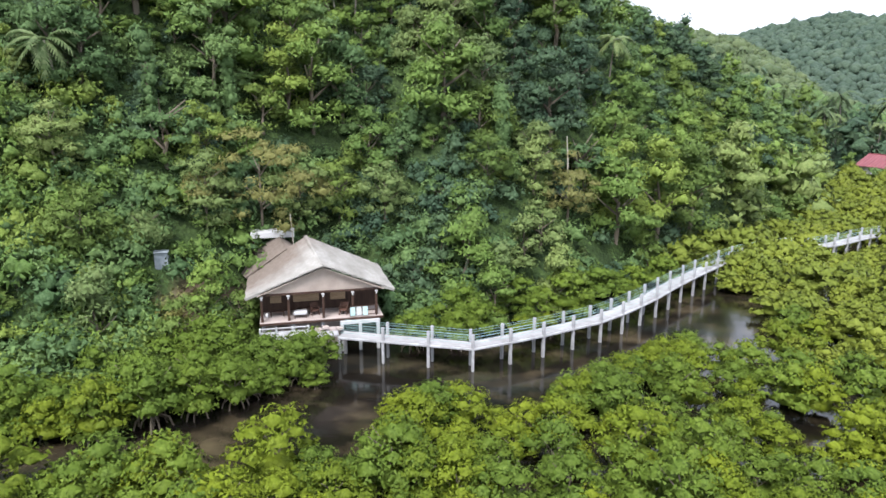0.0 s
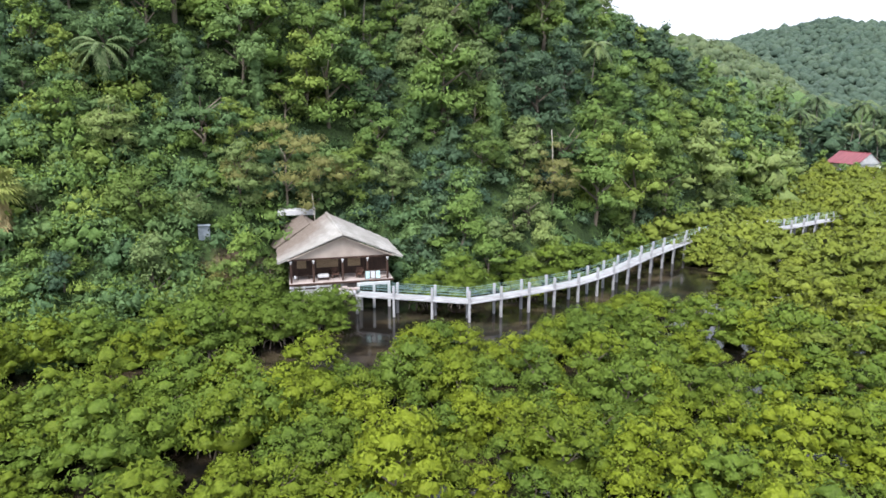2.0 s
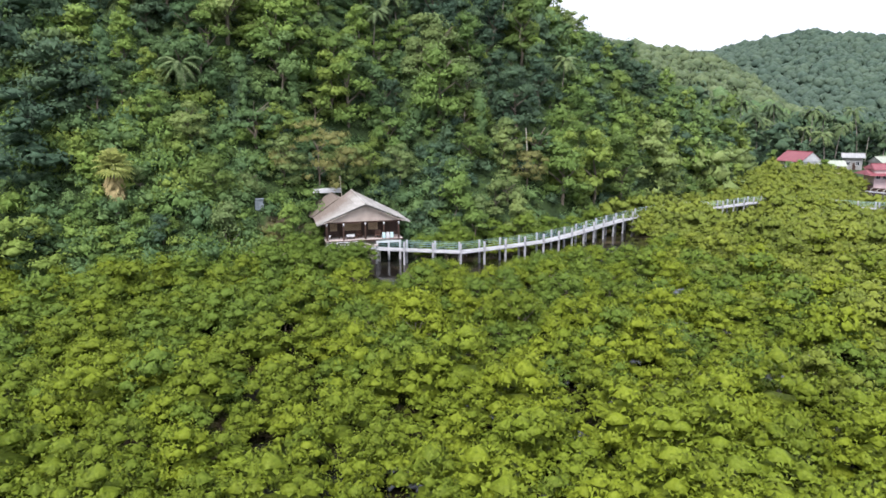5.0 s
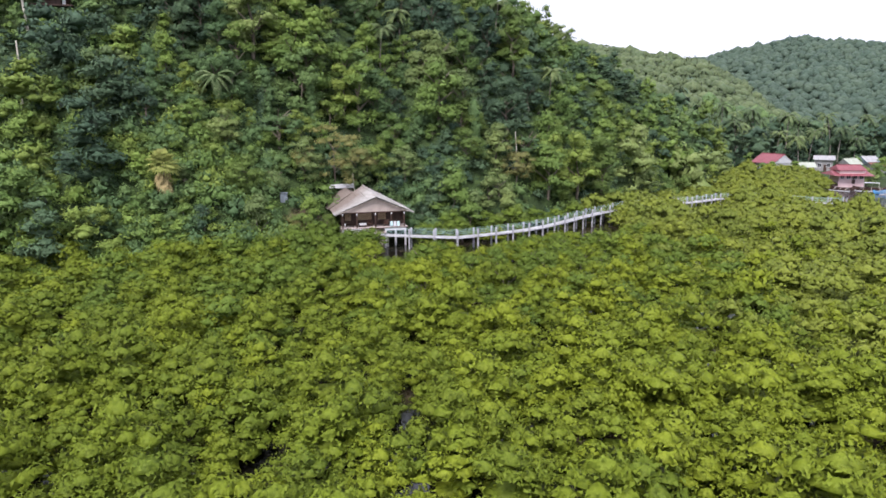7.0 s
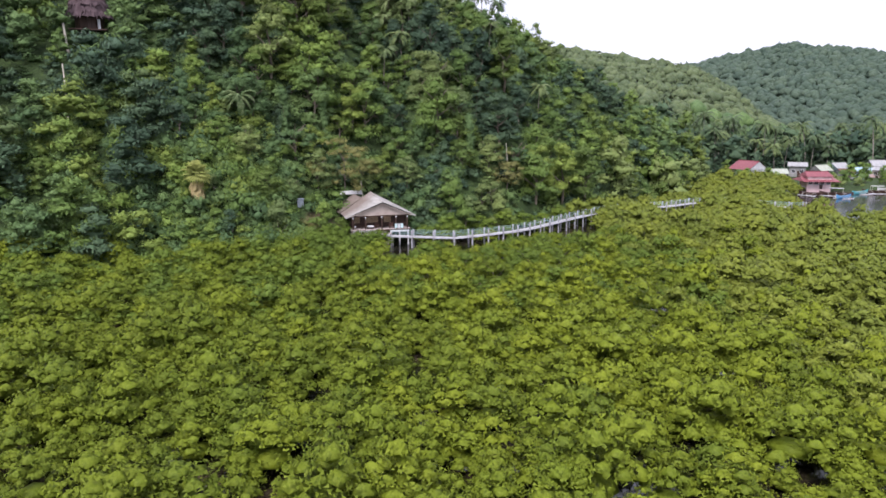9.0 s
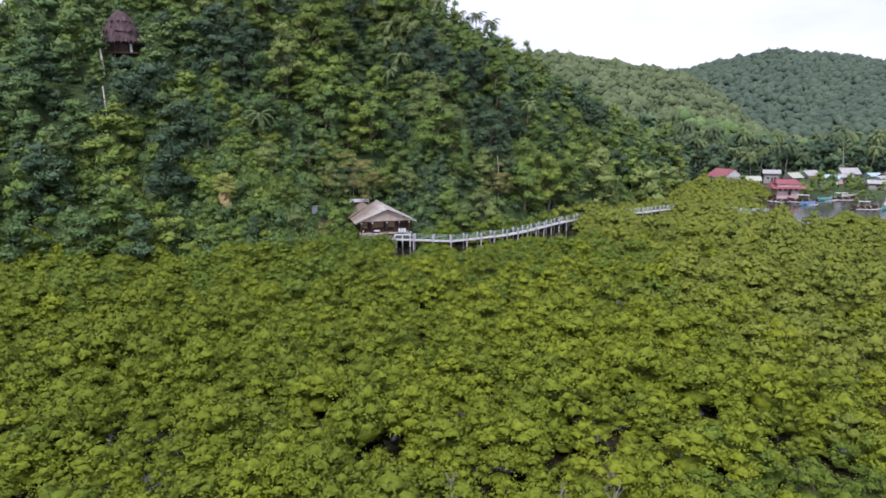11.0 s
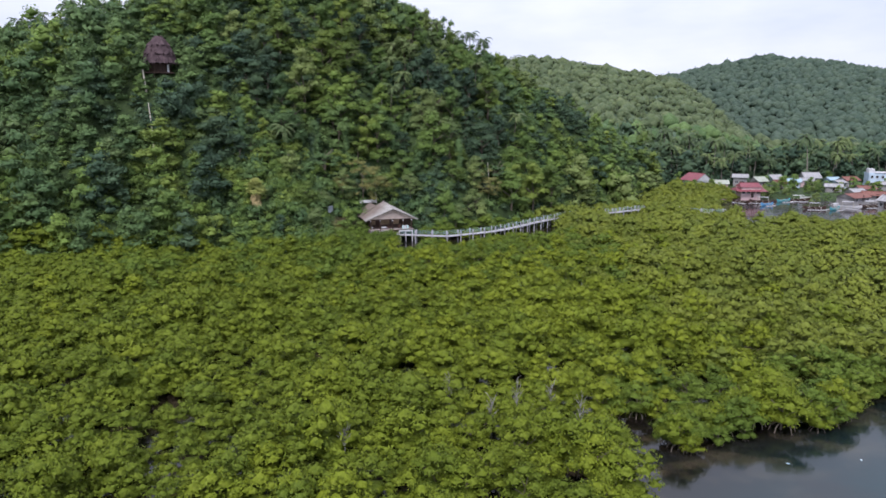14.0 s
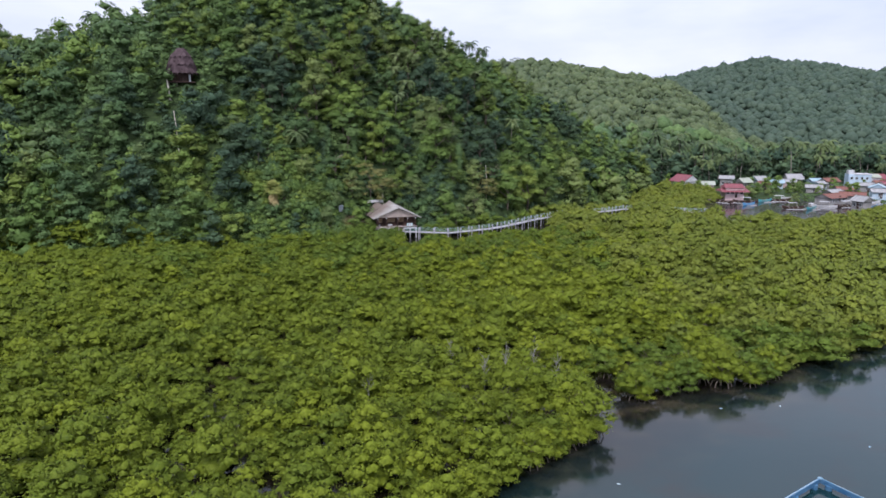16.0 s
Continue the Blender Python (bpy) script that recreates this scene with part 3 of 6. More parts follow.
def mangrove_protos(seed, count, length, width, n, rings, core, lift=0.12):
    """Cushion-shaped crowns: rounded tufts in rings below a top one, each a dense heart under a coat of small leaves."""
    rng = np.random.default_rng(seed)
    out = []
    for k in range(n):
        lobes = [(rng.uniform(-0.2, 0.2), rng.uniform(-0.2, 0.2), rng.uniform(2.5, 2.9), rng.uniform(0.6, 0.78), 0.7)]
        for many, reach_lo, reach_hi, z_lo, z_hi, r_lo, r_hi in rings:
            turn = rng.uniform(0, 6.283)
            for j in range(many):
                a, far_out = turn + j * 6.283 / many + rng.uniform(-0.3, 0.3), rng.uniform(reach_lo, reach_hi)
                lobes.append((far_out * math.cos(a), far_out * math.sin(a), rng.uniform(z_lo, z_hi), rng.uniform(r_lo, r_hi), rng.uniform(0.6, 0.75)))
        v, q, slots, facing = crown(rng, lobes, count, length, width, 0.35, 1.2, 0.12, core, (0.74, 1.26), (NUB_V, NUB_Q, 2.0), lift, 0.5, 0.35)
        low = BALL_V * rng.uniform(0.85, 1.15, (len(BALL_V), 1)) * (0.95, 0.95, 0.35) + (0, 0, 1.1)
        out.append((np.concatenate([v, low]), np.concatenate([q, BALL_Q + len(v)]), np.concatenate([slots, np.ones(len(BALL_Q), int)]), np.concatenate([facing, BALL_V])))
    return out


# Rings of tufts: how many, how far out, how high, how large.
FINE_RINGS = ((5, 0.6, 0.9, 2.0, 2.6, 0.45, 0.66), (8, 1.1, 1.5, 1.1, 2.0, 0.42, 0.64))
COARSE_RINGS = ((4, 0.65, 0.95, 1.9, 2.5, 0.6, 0.8), (5, 1.15, 1.5, 1.0, 1.9, 0.55, 0.75))


# Bushes that front the channel.
BANK = np.array([(-12.6, -1.4), (-12.7, 0.6), (-14.2, -3.4), (-16.4, -4.8), (-18.5, -6.2), (-20.8, -7.4), (-23.4, -9.0), (-26.0, -9.5), (-15.2, -0.8), (-17.4, -3.0), (-20.4, 1.6), (-22.6, 0.8), (-18.4, 1.2),
                 (-3.8, -8.9), (-1.6, -8.4), (0.5, -9.3), (-5.9, -11.2), (5.6, -7.2), (8.2, -5.4), (10.6, -3.6), (12.6, -2.2), (14.4, -0.4), (17.2, 1.6), (-11.9, -14.4), (-13.4, -16.4), (-17.0, -16.8), (-20.2, -16.2), (-23.6, -17.2), (-27.0, -17.8)])


def plant_mangroves():
    fine_protos = mangrove_protos(4, 1150, 0.155, 0.108, 8, FINE_RINGS, 0.82)
    near_protos = mangrove_protos(5, 590, 0.185, 0.13, 8, FINE_RINGS, 0.82)
    mid_protos = mangrove_protos(7, 360, 0.245, 0.168, 8, FINE_RINGS, 0.83)
    far_protos = mangrove_protos(6, 170, 0.38, 0.26, 5, COARSE_RINGS, 0.9, 0.8)
    pts, rng = scattered(-135, 186, -122, 106, 2.7, 11)
    keep = within(pts, SHORE) & ~within(pts, CHANNEL) & in_bay(pts)
    for hole in INLETS:
        keep &= ~within(pts, hole)
    hut_gap = (np.abs(pts[:, 0] + 12) < 7) & (pts[:, 1] > 1.6) & (pts[:, 1] < 20)
    pts = pts[keep & ~hut_gap]
    # Along the boardwalk only what stands clear of the deck; a hedge hides its far stretch.
    dense = np.concatenate([np.linspace(a, b, 8) for a, b in zip([tuple(p)[:2] for p in WALK], [tuple(p)[:2] for p in WALK[1:]])])
    gap = np.min(np.hypot(pts[:, None, 0] - dense[None, :, 0], pts[:, None, 1] - dense[None, :, 1]), 1)
    pts = np.concatenate([pts[gap > 2.3], BANK])
    # Close the chance holes in the thicket.
    spare, _ = scattered(-62, 46, -119, -12, 1.3, 12)
    open_spot = within(spare, SHORE) & ~within(spare, CHANNEL) & in_bay(spare)
    for hole in INLETS:
        open_spot &= ~within(spare, hole)
    spare = spare[open_spot]
    room = np.array([np.min(np.hypot(pts[:, 0] - x, pts[:, 1] - y)) for x, y in spare])
    added = []
    for (x, y), r in sorted(zip(spare.tolist(), room), key=lambda item: -item[1]):
        if r < 1.75:
            break
        if all(math.hypot(x - a, y - b) > 2.0 for a, b in added):
            added.append((x, y))
    pts = np.concatenate([pts, np.array(added), [(18.0, -77.2), (20.8, -79.4), (19.6, -75.2)]])
    size = rng.choice((0.66, 0.86, 1.08, 1.36), len(pts), p=(0.24, 0.32, 0.27, 0.17)) * rng.uniform(0.92, 1.08, len(pts)) * (1 + 0.1 * np.sin(pts[:, 0] * 0.13) * np.cos(pts[:, 1] * 0.11))
    edge = [(p.x, p.y) for p in paced([(x, y, 0) for x, y in SHORE[3:17]], 1.9)]
    rim = np.array([(x - 0.5 + rng.uniform(-0.4, 0.4), y + (1.7 if x > 4 else 1.2) + rng.uniform(-0.4, 0.5)) for x, y in edge if not 3.4 < x < 8.6])
    pts = np.concatenate([pts, rim])
    size = np.concatenate([size, rng.uniform(0.8, 1.1, len(rim))])
    hedge = np.array([(p.x + dx, p.y + dy) for p in WALK if p.x > 30.5 and not 46 < p.x < 55.5 and not 68 < p.x < 74.5 for dx, dy in ((0.6, -1.9), (2.0, -2.1), (1.2, -3.6))])
    pts = np.concatenate([pts, hedge])
    size = np.concatenate([size, rng.uniform(1.25, 1.5, len(hedge))])
    low = np.array([(p.x + dx, p.y + dy) for p in WALK if 46 < p.x < 55.5 or 68 < p.x < 74.5 for dx, dy in ((0.2, -1.9), (1.6, -2.2), (0.8, -3.6), (2.4, -3.8))])
    pts = np.concatenate([pts, low])
    size = np.concatenate([size, np.where(low[:, 0] > 60, 1.45, 1.0) * rng.uniform(0.55, 0.66, len(low))])
    z = np.maximum(land(pts[:, 0], pts[:, 1]), -0.5) + 0.2
    bank = (pts[:, 1] > -0.45 * pts[:, 0] - 17.0) & (pts[:, 0] < -8) | (pts[:, 1] > 3 + 0.75 * pts[:, 0]) & (pts[:, 0] >= -8) & (pts[:, 0] < 30)
    size[bank] *= 1.12
    size[(np.abs(pts[:, 0] + 13) < 2.6) & (pts[:, 1] > -1.8) & (pts[:, 1] < 2)] = 1.1
    # Low growth before the two stretches of boardwalk that show beyond the hedge.
    for lo, hi, y0, lean in ((46, 55.5, 32, 0.44), (68, 74.5, 29, 0.5)):
        across = pts[:, 0] - lean * (pts[:, 1] - y0)
        near_by = (across > lo) & (across < hi) & (pts[:, 1] > y0 - 11) & (pts[:, 1] < y0 + 2)
        size[near_by] = np.minimum(size[near_by], 0.76 if lo < 60 else 1.1)
    # Crowns that front the boardwalk stay below its deck.
    gap = np.min(np.hypot(pts[:, None, 0] - dense[None, :, 0], pts[:, None, 1] - dense[None, :, 1]), 1)
    fronting = ~bank & (pts[:, 0] > -9) & (pts[:, 0] < 25.5) & (gap < 16)
    size[fronting] = np.minimum(size[fronting], np.clip(0.63 + 0.042 * gap[fronting], 0.68, 1.12))
    chosen = np.zeros(len(pts), bool)
    chosen[np.argsort(np.hypot(pts[:, 0] + 3, pts[:, 1] + 9))[:180]] = True
    chosen[np.argsort(np.hypot(pts[:, 0] - 12, (pts[:, 1] + 96) * 1.8))[:90]] = True
    far = (pts[:, 0] > 48) | (pts[:, 0] < -62) | ((pts[:, 1] > 8) & (pts[:, 0] > 24))
    kind = rng.integers(0, 8, len(pts))
    stuff_rng = np.random.default_rng(3)
    rows = np.c_[pts, z, size, kind]
    side = np.abs(pts[:, 0] + 8) > np.where((pts[:, 1] < -58) & (pts[:, 0] > 0), 48, 30)
    old = stuff_rng.random(len(pts)) < np.clip((10 - pts[:, 0]) / 42, 0.15, 0.92)
    older = old | (stuff_rng.random(len(pts)) < 0.1)
    fresh = (stuff_rng.random(len(pts)) < np.clip((pts[:, 1] + 44) / 42, 0, 0.42)) & (pts[:, 0] < 30) | (pts[:, 1] < -78) & (pts[:, 0] > 6) & (stuff_rng.random(len(pts)) < 0.5)
    pale = (stuff_rng.random(len(pts)) < np.clip((pts[:, 0] - 18) / 18, 0, 0.9)) & ~fresh
    for some, protos in ((~side, near_protos), (side, mid_protos)):
        plain_one = ~chosen & ~far & ~bank & some
        joined("mangrove_thicket", protos, rows[plain_one & fresh], stuff_rng, [LEAF_MANGROVE_GREEN, LEAF_MANGROVE_GREEN], "fresh green mangrove thicket standing in tidal water", "mangroves")
        joined("mangrove_thicket", protos, rows[plain_one & pale], stuff_rng, [LEAF_MANGROVE_PALE, LEAF_MANGROVE_PALE], "pale green mangrove thicket standing in tidal water", "mangroves")
        for aged, mat, words in ((False, LEAF_MANGROVE, "dense yellow-green mangrove thicket standing in tidal water"), (True, LEAF_MANGROVE_OLD, "dense olive-green mangrove thicket standing in tidal water")):
            joined("mangrove_thicket", protos, rows[plain_one & ~fresh & ~pale & (old == aged)], stuff_rng, [mat, mat], words, "mangroves")
    joined("mangrove_thicket", mid_protos, rows[~chosen & ~far & bank], stuff_rng, [LEAF_MANGROVE_GREEN, LEAF_MANGROVE_GREEN], "fresh green mangrove thicket under the hill", "mangroves")
    rows[:, 4] %= 5
    inland = far & (pts[:, 0] > 24)
    joined("mangrove_thicket", far_protos, rows[~chosen & inland], stuff_rng, [LEAF_MANGROVE_PALE, LEAF_MANGROVE_PALE], "distant pale green mangrove thicket beside the village", "mangroves")
    for aged, mat, words in ((False, LEAF_MANGROVE, "distant yellow-green mangrove thicket across the shallows"), (True, LEAF_MANGROVE_OLD, "distant olive-green mangrove thicket across the shallows")):
        joined("mangrove_thicket", far_protos, rows[~chosen & far & ~inland & (older == aged)], stuff_rng, [mat, mat], words, "mangroves")
    crowns = [[crown_mesh("crown", p, [m, m]) for p in fine_protos] for m in (LEAF_MANGROVE, LEAF_MANGROVE_GREEN, LEAF_MANGROVE_OLD)]
    t_rng = random.Random(4)
    trunks = [trunk_mesh("trunk", t_rng, 2.0, 0.09, 4, 1.5, BARK, roots=7) for _ in range(3)]
    for k in np.flatnonzero(chosen):
        m = pose(*pts[k], z[k], 0, 0, t_rng.uniform(0, 360)) @ Matrix.Scale(size[k], 4)
        tree("mangrove_tree", m, trunks[k % 3], crowns[1 if bank[k] or fresh[k] else 2 * int(old[k])][kind[k]], "deep green mangrove tree on stilt roots under the hill" if bank[k] else "fresh green mangrove tree on stilt roots by the channel" if fresh[k] else "bushy olive-green mangrove tree on stilt roots in the shallows" if old[k] else "bushy yellow-green mangrove tree on stilt roots in the shallows", "mangrove", "mangroves along the water")


def dead_stem(rng, height):
    """A thin bare stem with upright forking twigs."""
    bm = bmesh.new()
    tip = Vector((rng.uniform(-0.2, 0.2), rng.uniform(-0.2, 0.2), height))
    bar(bm, (0, 0, -0.5), tip, 0.05, 0.015, 5)
    for k in range(12):
        start = Vector((0, 0, 0)).lerp(tip, rng.uniform(0.45, 0.95))
        a = k * 2.4
        end = start + Vector((math.cos(a) * 0.4, math.sin(a) * 0.4, rng.uniform(0.6, 1.1)))
        bar(bm, start, end, 0.025, 0.01, 4 + 1)
        bar(bm, start.lerp(end, 0.6), end + Vector((math.cos(a + 1) * 0.25, math.sin(a + 1) * 0.25, 0.15)), 0.014, 0.008, 5)
    data = bpy.data.meshes.new("trunk")
    bm.to_mesh(data)
    bm.free()
    data.materials.append(BARK_DEAD)
    return data


def dead_mangroves():
    """Bare grey stems that stand out of the thicket near its edge."""
    rng = random.Random(8)
    for x, y, h in ((-2.7, -87, 4.3), (-8.3, -85, 3.9), (0.2, -86.5, 3.7), (-5.2, -88.5, 3.6), (1.6, -90.5, 3.7), (-17, -93, 3.5)):
        top = base("dead_mangrove", pose(x, y, 0), "bare grey dead mangrove among green crowns", "dead tree", "dead mangroves")
        data = dead_stem(rng, h)
        new("trunk", data).parent = top


plant_mangroves()
dead_mangroves()


# ---- forest on the hill ----
def forest_protos(seed, count, length, width, n, ball_r=0.72, pads=30):
    """Broadleaf crowns: boughs that end in flat leafy tufts, some wide and spreading, some tall and narrow."""
    rng = np.random.default_rng(seed)
    out = []
    for k in range(n):
        wide, tall = ((2.5, 4.9), (2.0, 6.2), (1.5, 7.0))[k % 3]
        wide, tall = wide * rng.uniform(0.9, 1.12), tall * rng.uniform(0.92, 1.1)
        lobes, boughs = [], 7
        for j in range(pads):
            b = j % boughs
            level = (b + 0.5) / boughs
            a = b * 2.4 + 0.7 * k + rng.normal(0, 0.42)
            far_out = wide * (1.05 - 0.75 * level ** 1.6) * math.sqrt(rng.uniform(0.12, 1.0))
            z = tall * (0.17 + 0.77 * level) - 0.2 * far_out * (1 - level) + rng.normal(0, 0.22)
            lobes.append((far_out * math.cos(a), far_out * math.sin(a), z, rng.uniform(0.42, 0.95) * (30 / pads) ** 0.5, rng.uniform(0.45, 0.8)))
        out.append(crown(rng, lobes, count, length, width, 0.45, 1.4, 0.25, ball_r, (0.72, 1.3), (NUB_V, NUB_Q, 2.0), 0.22))
    return out


# Feathery trees round the hut: x, y, height, leaves, words.
FEATHERY = ((-18.2, 14.5, 10.5, LEAF_OLIVE, "spreading tree with dry olive-brown leaves behind the hut"),
            (-15.0, 17.5, 7.5, LEAF_PALE, "pale feathery tree above the hut roof"),
            (-22.5, 12.5, 7.5, LEAF_PALE, "pale feathery tree on the bank"),
            (-26.5, 9.0, 3.4, LEAF_PALE, "small pale feathery tree low on the bank"),
            (-30.0, 5.5, 6.0, LEAF_LIME, "yellowish feathery tree low on the bank"),
            (-24.0, 17.0, 7.0, LEAF_LIME, "yellowish feathery tree on the slope"),
            (-11.5, 19.5, 7.0, LEAF_LIME, "yellowish feathery tree above the hut roof"),
            (-33.5, 9.5, 6.0, LEAF_PALE, "pale feathery tree among creepers"),
            (-7.0, 19.0, 6.5, LEAF_PALE, "pale feathery tree beside the hut roof"),
            (3.5, 21.5, 7.0, LEAF_LIME, "yellowish feathery tree on the lower slope"),
            (-18.6, 7.2, 4.6, LEAF_LIME, "yellowish many-stemmed tree beside the hut wall"),
            (12.5, 24.0, 7.5, LEAF_OLIVE, "dry yellowish tree on the lower slope"))


# Stands of dark trees and of sunlit, yellowish ones on the slope: x, y, reach.
DARK_STANDS = ((-59, 22, 8), (-63, 17, 6), (-45, 28, 7), (-46, 11.5, 4.5), (-1, 51, 8), (14, 42, 7), (49, 82, 8), (-5, 17, 6), (3, 19, 4), (-33, 1.5, 3.5), (-8, 28, 3.5), (9, 53, 6), (-29, 13, 3), (-47, -1.5, 3))
SUNNY_STANDS = ((-57, 6, 6), (-47, 4, 5), (-37, 8, 6), (8.5, 26, 5), (17, 27.5, 6), (45, 53, 9), (51, 52, 8), (26, 43, 6), (-14, 22, 5), (32, 40, 7), (62, 66, 9), (-24, 12, 5))


def plant_forest():
    kinds = (LEAF_DARK, LEAF_MID, LEAF_PALE, LEAF_LIME, LEAF_DEEP_SHADE)
    near = forest_protos(21, 1300, 0.3, 0.17, 9, 0.84) + forest_protos(29, 2200, 0.23, 0.125, 6, 0.84, 40)
    mid = forest_protos(26, 430, 0.42, 0.25, 9, 0.86, 22) + forest_protos(28, 800, 0.31, 0.18, 6, 0.86, 34)
    far = forest_protos(22, 270, 0.54, 0.34, 6, 0.9, 16)
    pts, rng = scattered(-165, 108, -25, 106, 3.6, 23)
    foot = np.interp(pts[:, 0], FOOT_X, FOOT_Y)
    u = (pts[:, 0] + 11.64) * 0.983 + (pts[:, 1] - 4.61) * 0.182
    v = -(pts[:, 0] + 11.64) * 0.182 + (pts[:, 1] - 4.61) * 0.983
    hut = (u > -8.3) & (u < 7.6) & (v > -4) & (v < 12.5)
    start = np.where((pts[:, 0] < -20) | (pts[:, 0] > 0), foot - 3.0, foot + 0.5)
    view = (np.abs(pts[:, 0] + 38.6) < 4.0) & (pts[:, 1] < 2.5)
    clear = np.min([np.hypot(pts[:, 0] - f[0], pts[:, 1] - f[1]) for f in FEATHERY], axis=0) > 2.4
    keep = (pts[:, 1] > start) & ~hut & clear & in_bay(pts) & (np.hypot(pts[:, 0] + 39.5, pts[:, 1] - 0.3) > 2.5) & (np.hypot(pts[:, 0] + 67.6, pts[:, 1] - 36.6) > 4.5)
    pts, view = pts[keep], view[keep]
    pts = np.concatenate([pts, [(-41.3, -2.4), (-38.2, -2.0), (-39.8, -3.4), (-37.0, -1.0)]])
    view = np.concatenate([view, [True] * 4])
    z = land(pts[:, 0], pts[:, 1]) - 0.7
    # Kinds grow in stands, paler ones low down.
    stand = np.array([noise.noise((x * 0.06, y * 0.06, 3.7)) for x, y in pts]) + rng.normal(size=len(pts)) * 0.16 + np.clip(12 - z, 0, 12) * 0.022
    # Last term: darker leaves right of the hut, in place of tree shadow.
    stand += 0.26 * np.exp(-((pts[:, 0] + 29) / 22) ** 2 - ((pts[:, 1] - 11) / 15) ** 2) - 0.2 * np.clip((-42 - pts[:, 0]) / 16, 0, 1) - 0.6 * np.exp(-((pts[:, 0] + 2) / 6) ** 2 - ((pts[:, 1] - 15) / 7) ** 2)
    kind = np.where(stand < -0.1, 0, np.where(stand < 0.27, 1, 2))
    kind[(rng.random(len(pts)) < 0.42) & (stand > 0.1)] = 3
    grove = np.array([noise.noise((x * 0.13, y * 0.13, 9.1)) for x, y in pts]) + rng.normal(size=len(pts)) * 0.12
    kind[(grove > 0.36) & (stand < 0.3)] = 4
    deep, sunny = np.zeros(len(pts)), np.zeros(len(pts))
    for x, y, r in DARK_STANDS:
        deep = np.maximum(deep, np.exp(-(((pts[:, 0] - x) / r) ** 2 + ((pts[:, 1] - y) / r) ** 2)))
    for x, y, r in SUNNY_STANDS:
        sunny = np.maximum(sunny, np.exp(-(((pts[:, 0] - x) / r) ** 2 + ((pts[:, 1] - y) / r) ** 2)))
    draw = rng.random(len(pts))
    bright_one = draw < 0.9 * np.clip(sunny * 1.8, 0, 1)
    kind[bright_one] = np.where(draw[bright_one] * 7 % 1 < 0.2, 2, np.where(draw[bright_one] * 7 % 1 < 0.6, 3, 1))
    kind[(draw > 0.85) & (z < 18)] = 1
    kind[draw < 0.95 * np.clip(deep * 2.0 - 0.25, 0, 1)] = 4
    size = rng.choice((0.55, 0.8, 1.1, 1.55, 2.1), len(pts), p=(0.26, 0.28, 0.2, 0.16, 0.1)) * rng.uniform(0.9, 1.1, len(pts))
    size[view] = 0.75
    brow = (pts[:, 1] > 66) & (pts[:, 0] > -22) & (pts[:, 0] < 75)
    size[brow] = np.minimum(size[brow], 0.95)
    flank = (pts[:, 0] < -92) & (pts[:, 1] > 70)
    size[flank] = np.minimum(size[flank], 0.75)
    beside = np.hypot(pts[:, 0] + 39.5, pts[:, 1] - 0.3) < 8
    size[beside] = np.minimum(size[beside], 0.7)
    px, py = pts[:, 0], pts[:, 1]
    below = (np.abs(px + 67.2) < 5) & (py > 25) & (py < 36) | (np.abs(px + 68) < 3) & (py > 18) & (py <= 26) | (np.abs(px + 63.6) < 3) & (py > 3) & (py < 13)
    size[below] = np.minimum(size[below], 0.75)
    loose = np.min([np.hypot(pts[:, 0] - f[0], pts[:, 1] - f[1] + 1.0) for f in FEATHERY], axis=0)
    size[loose < 6] *= 0.6
    size[(np.abs(pts[:, 0] + 13) < 12) & (pts[:, 1] < 17)] *= 0.72
    proto = rng.integers(0, 9, len(pts))
    # Nothing tall on the bare bank below the shed.
    clothed = (np.abs(pts[:, 0] + 24.9) > 2.2) | (pts[:, 1] < 3.0) | (pts[:, 1] > 9.6)
    pts, z, kind, size, proto = [a[clothed] for a in (pts, z, kind, size, proto)]
    chosen = np.zeros(len(pts), bool)
    chosen[np.argsort(np.hypot(pts[:, 0] + 5, pts[:, 1] - 22))[:290]] = True
    distant = (pts[:, 0] < -85) | (pts[:, 1] > 66) | (pts[:, 0] > 54)
    stuff_rng = np.random.default_rng(24)
    words = ("dark green", "fresh green", "pale green", "yellowish green", "deep green")
    grand = np.where(size > 1.3, 9 + proto % 6, proto)
    for k in range(5):
        rows = np.c_[pts, z, size, proto]
        rows[:, 4] = grand
        joined("hill_forest", mid, rows[~chosen & ~distant & (kind == k)], stuff_rng, [kinds[k], kinds[k]], f"{words[k]} broadleaf trees covering the steep hill", "forest")
        rows[:, 4] = proto % 6
        joined("hill_forest", far, rows[~chosen & distant & (kind == k)], stuff_rng, [kinds[k], kinds[k]], f"{words[k]} broadleaf trees on the hill's shoulders", "forest")
    t_rng = random.Random(25)
    trunks = [trunk_mesh("trunk", t_rng, 4.0, 0.16, 5, 2.0, BARK) for _ in range(4)]
    crowns = [[crown_mesh("crown", p, [m, m]) for p in near] for m in kinds]
    for k in np.flatnonzero(chosen):
        m = pose(*pts[k], z[k], 0, 0, t_rng.uniform(0, 360)) @ Matrix.Scale(size[k], 4)
        tree("tree", m, trunks[k % 4], crowns[kind[k]][grand[k]], f"{words[kind[k]]} broadleaf tree on the slope behind the hut", "tree", "trees on the slope")


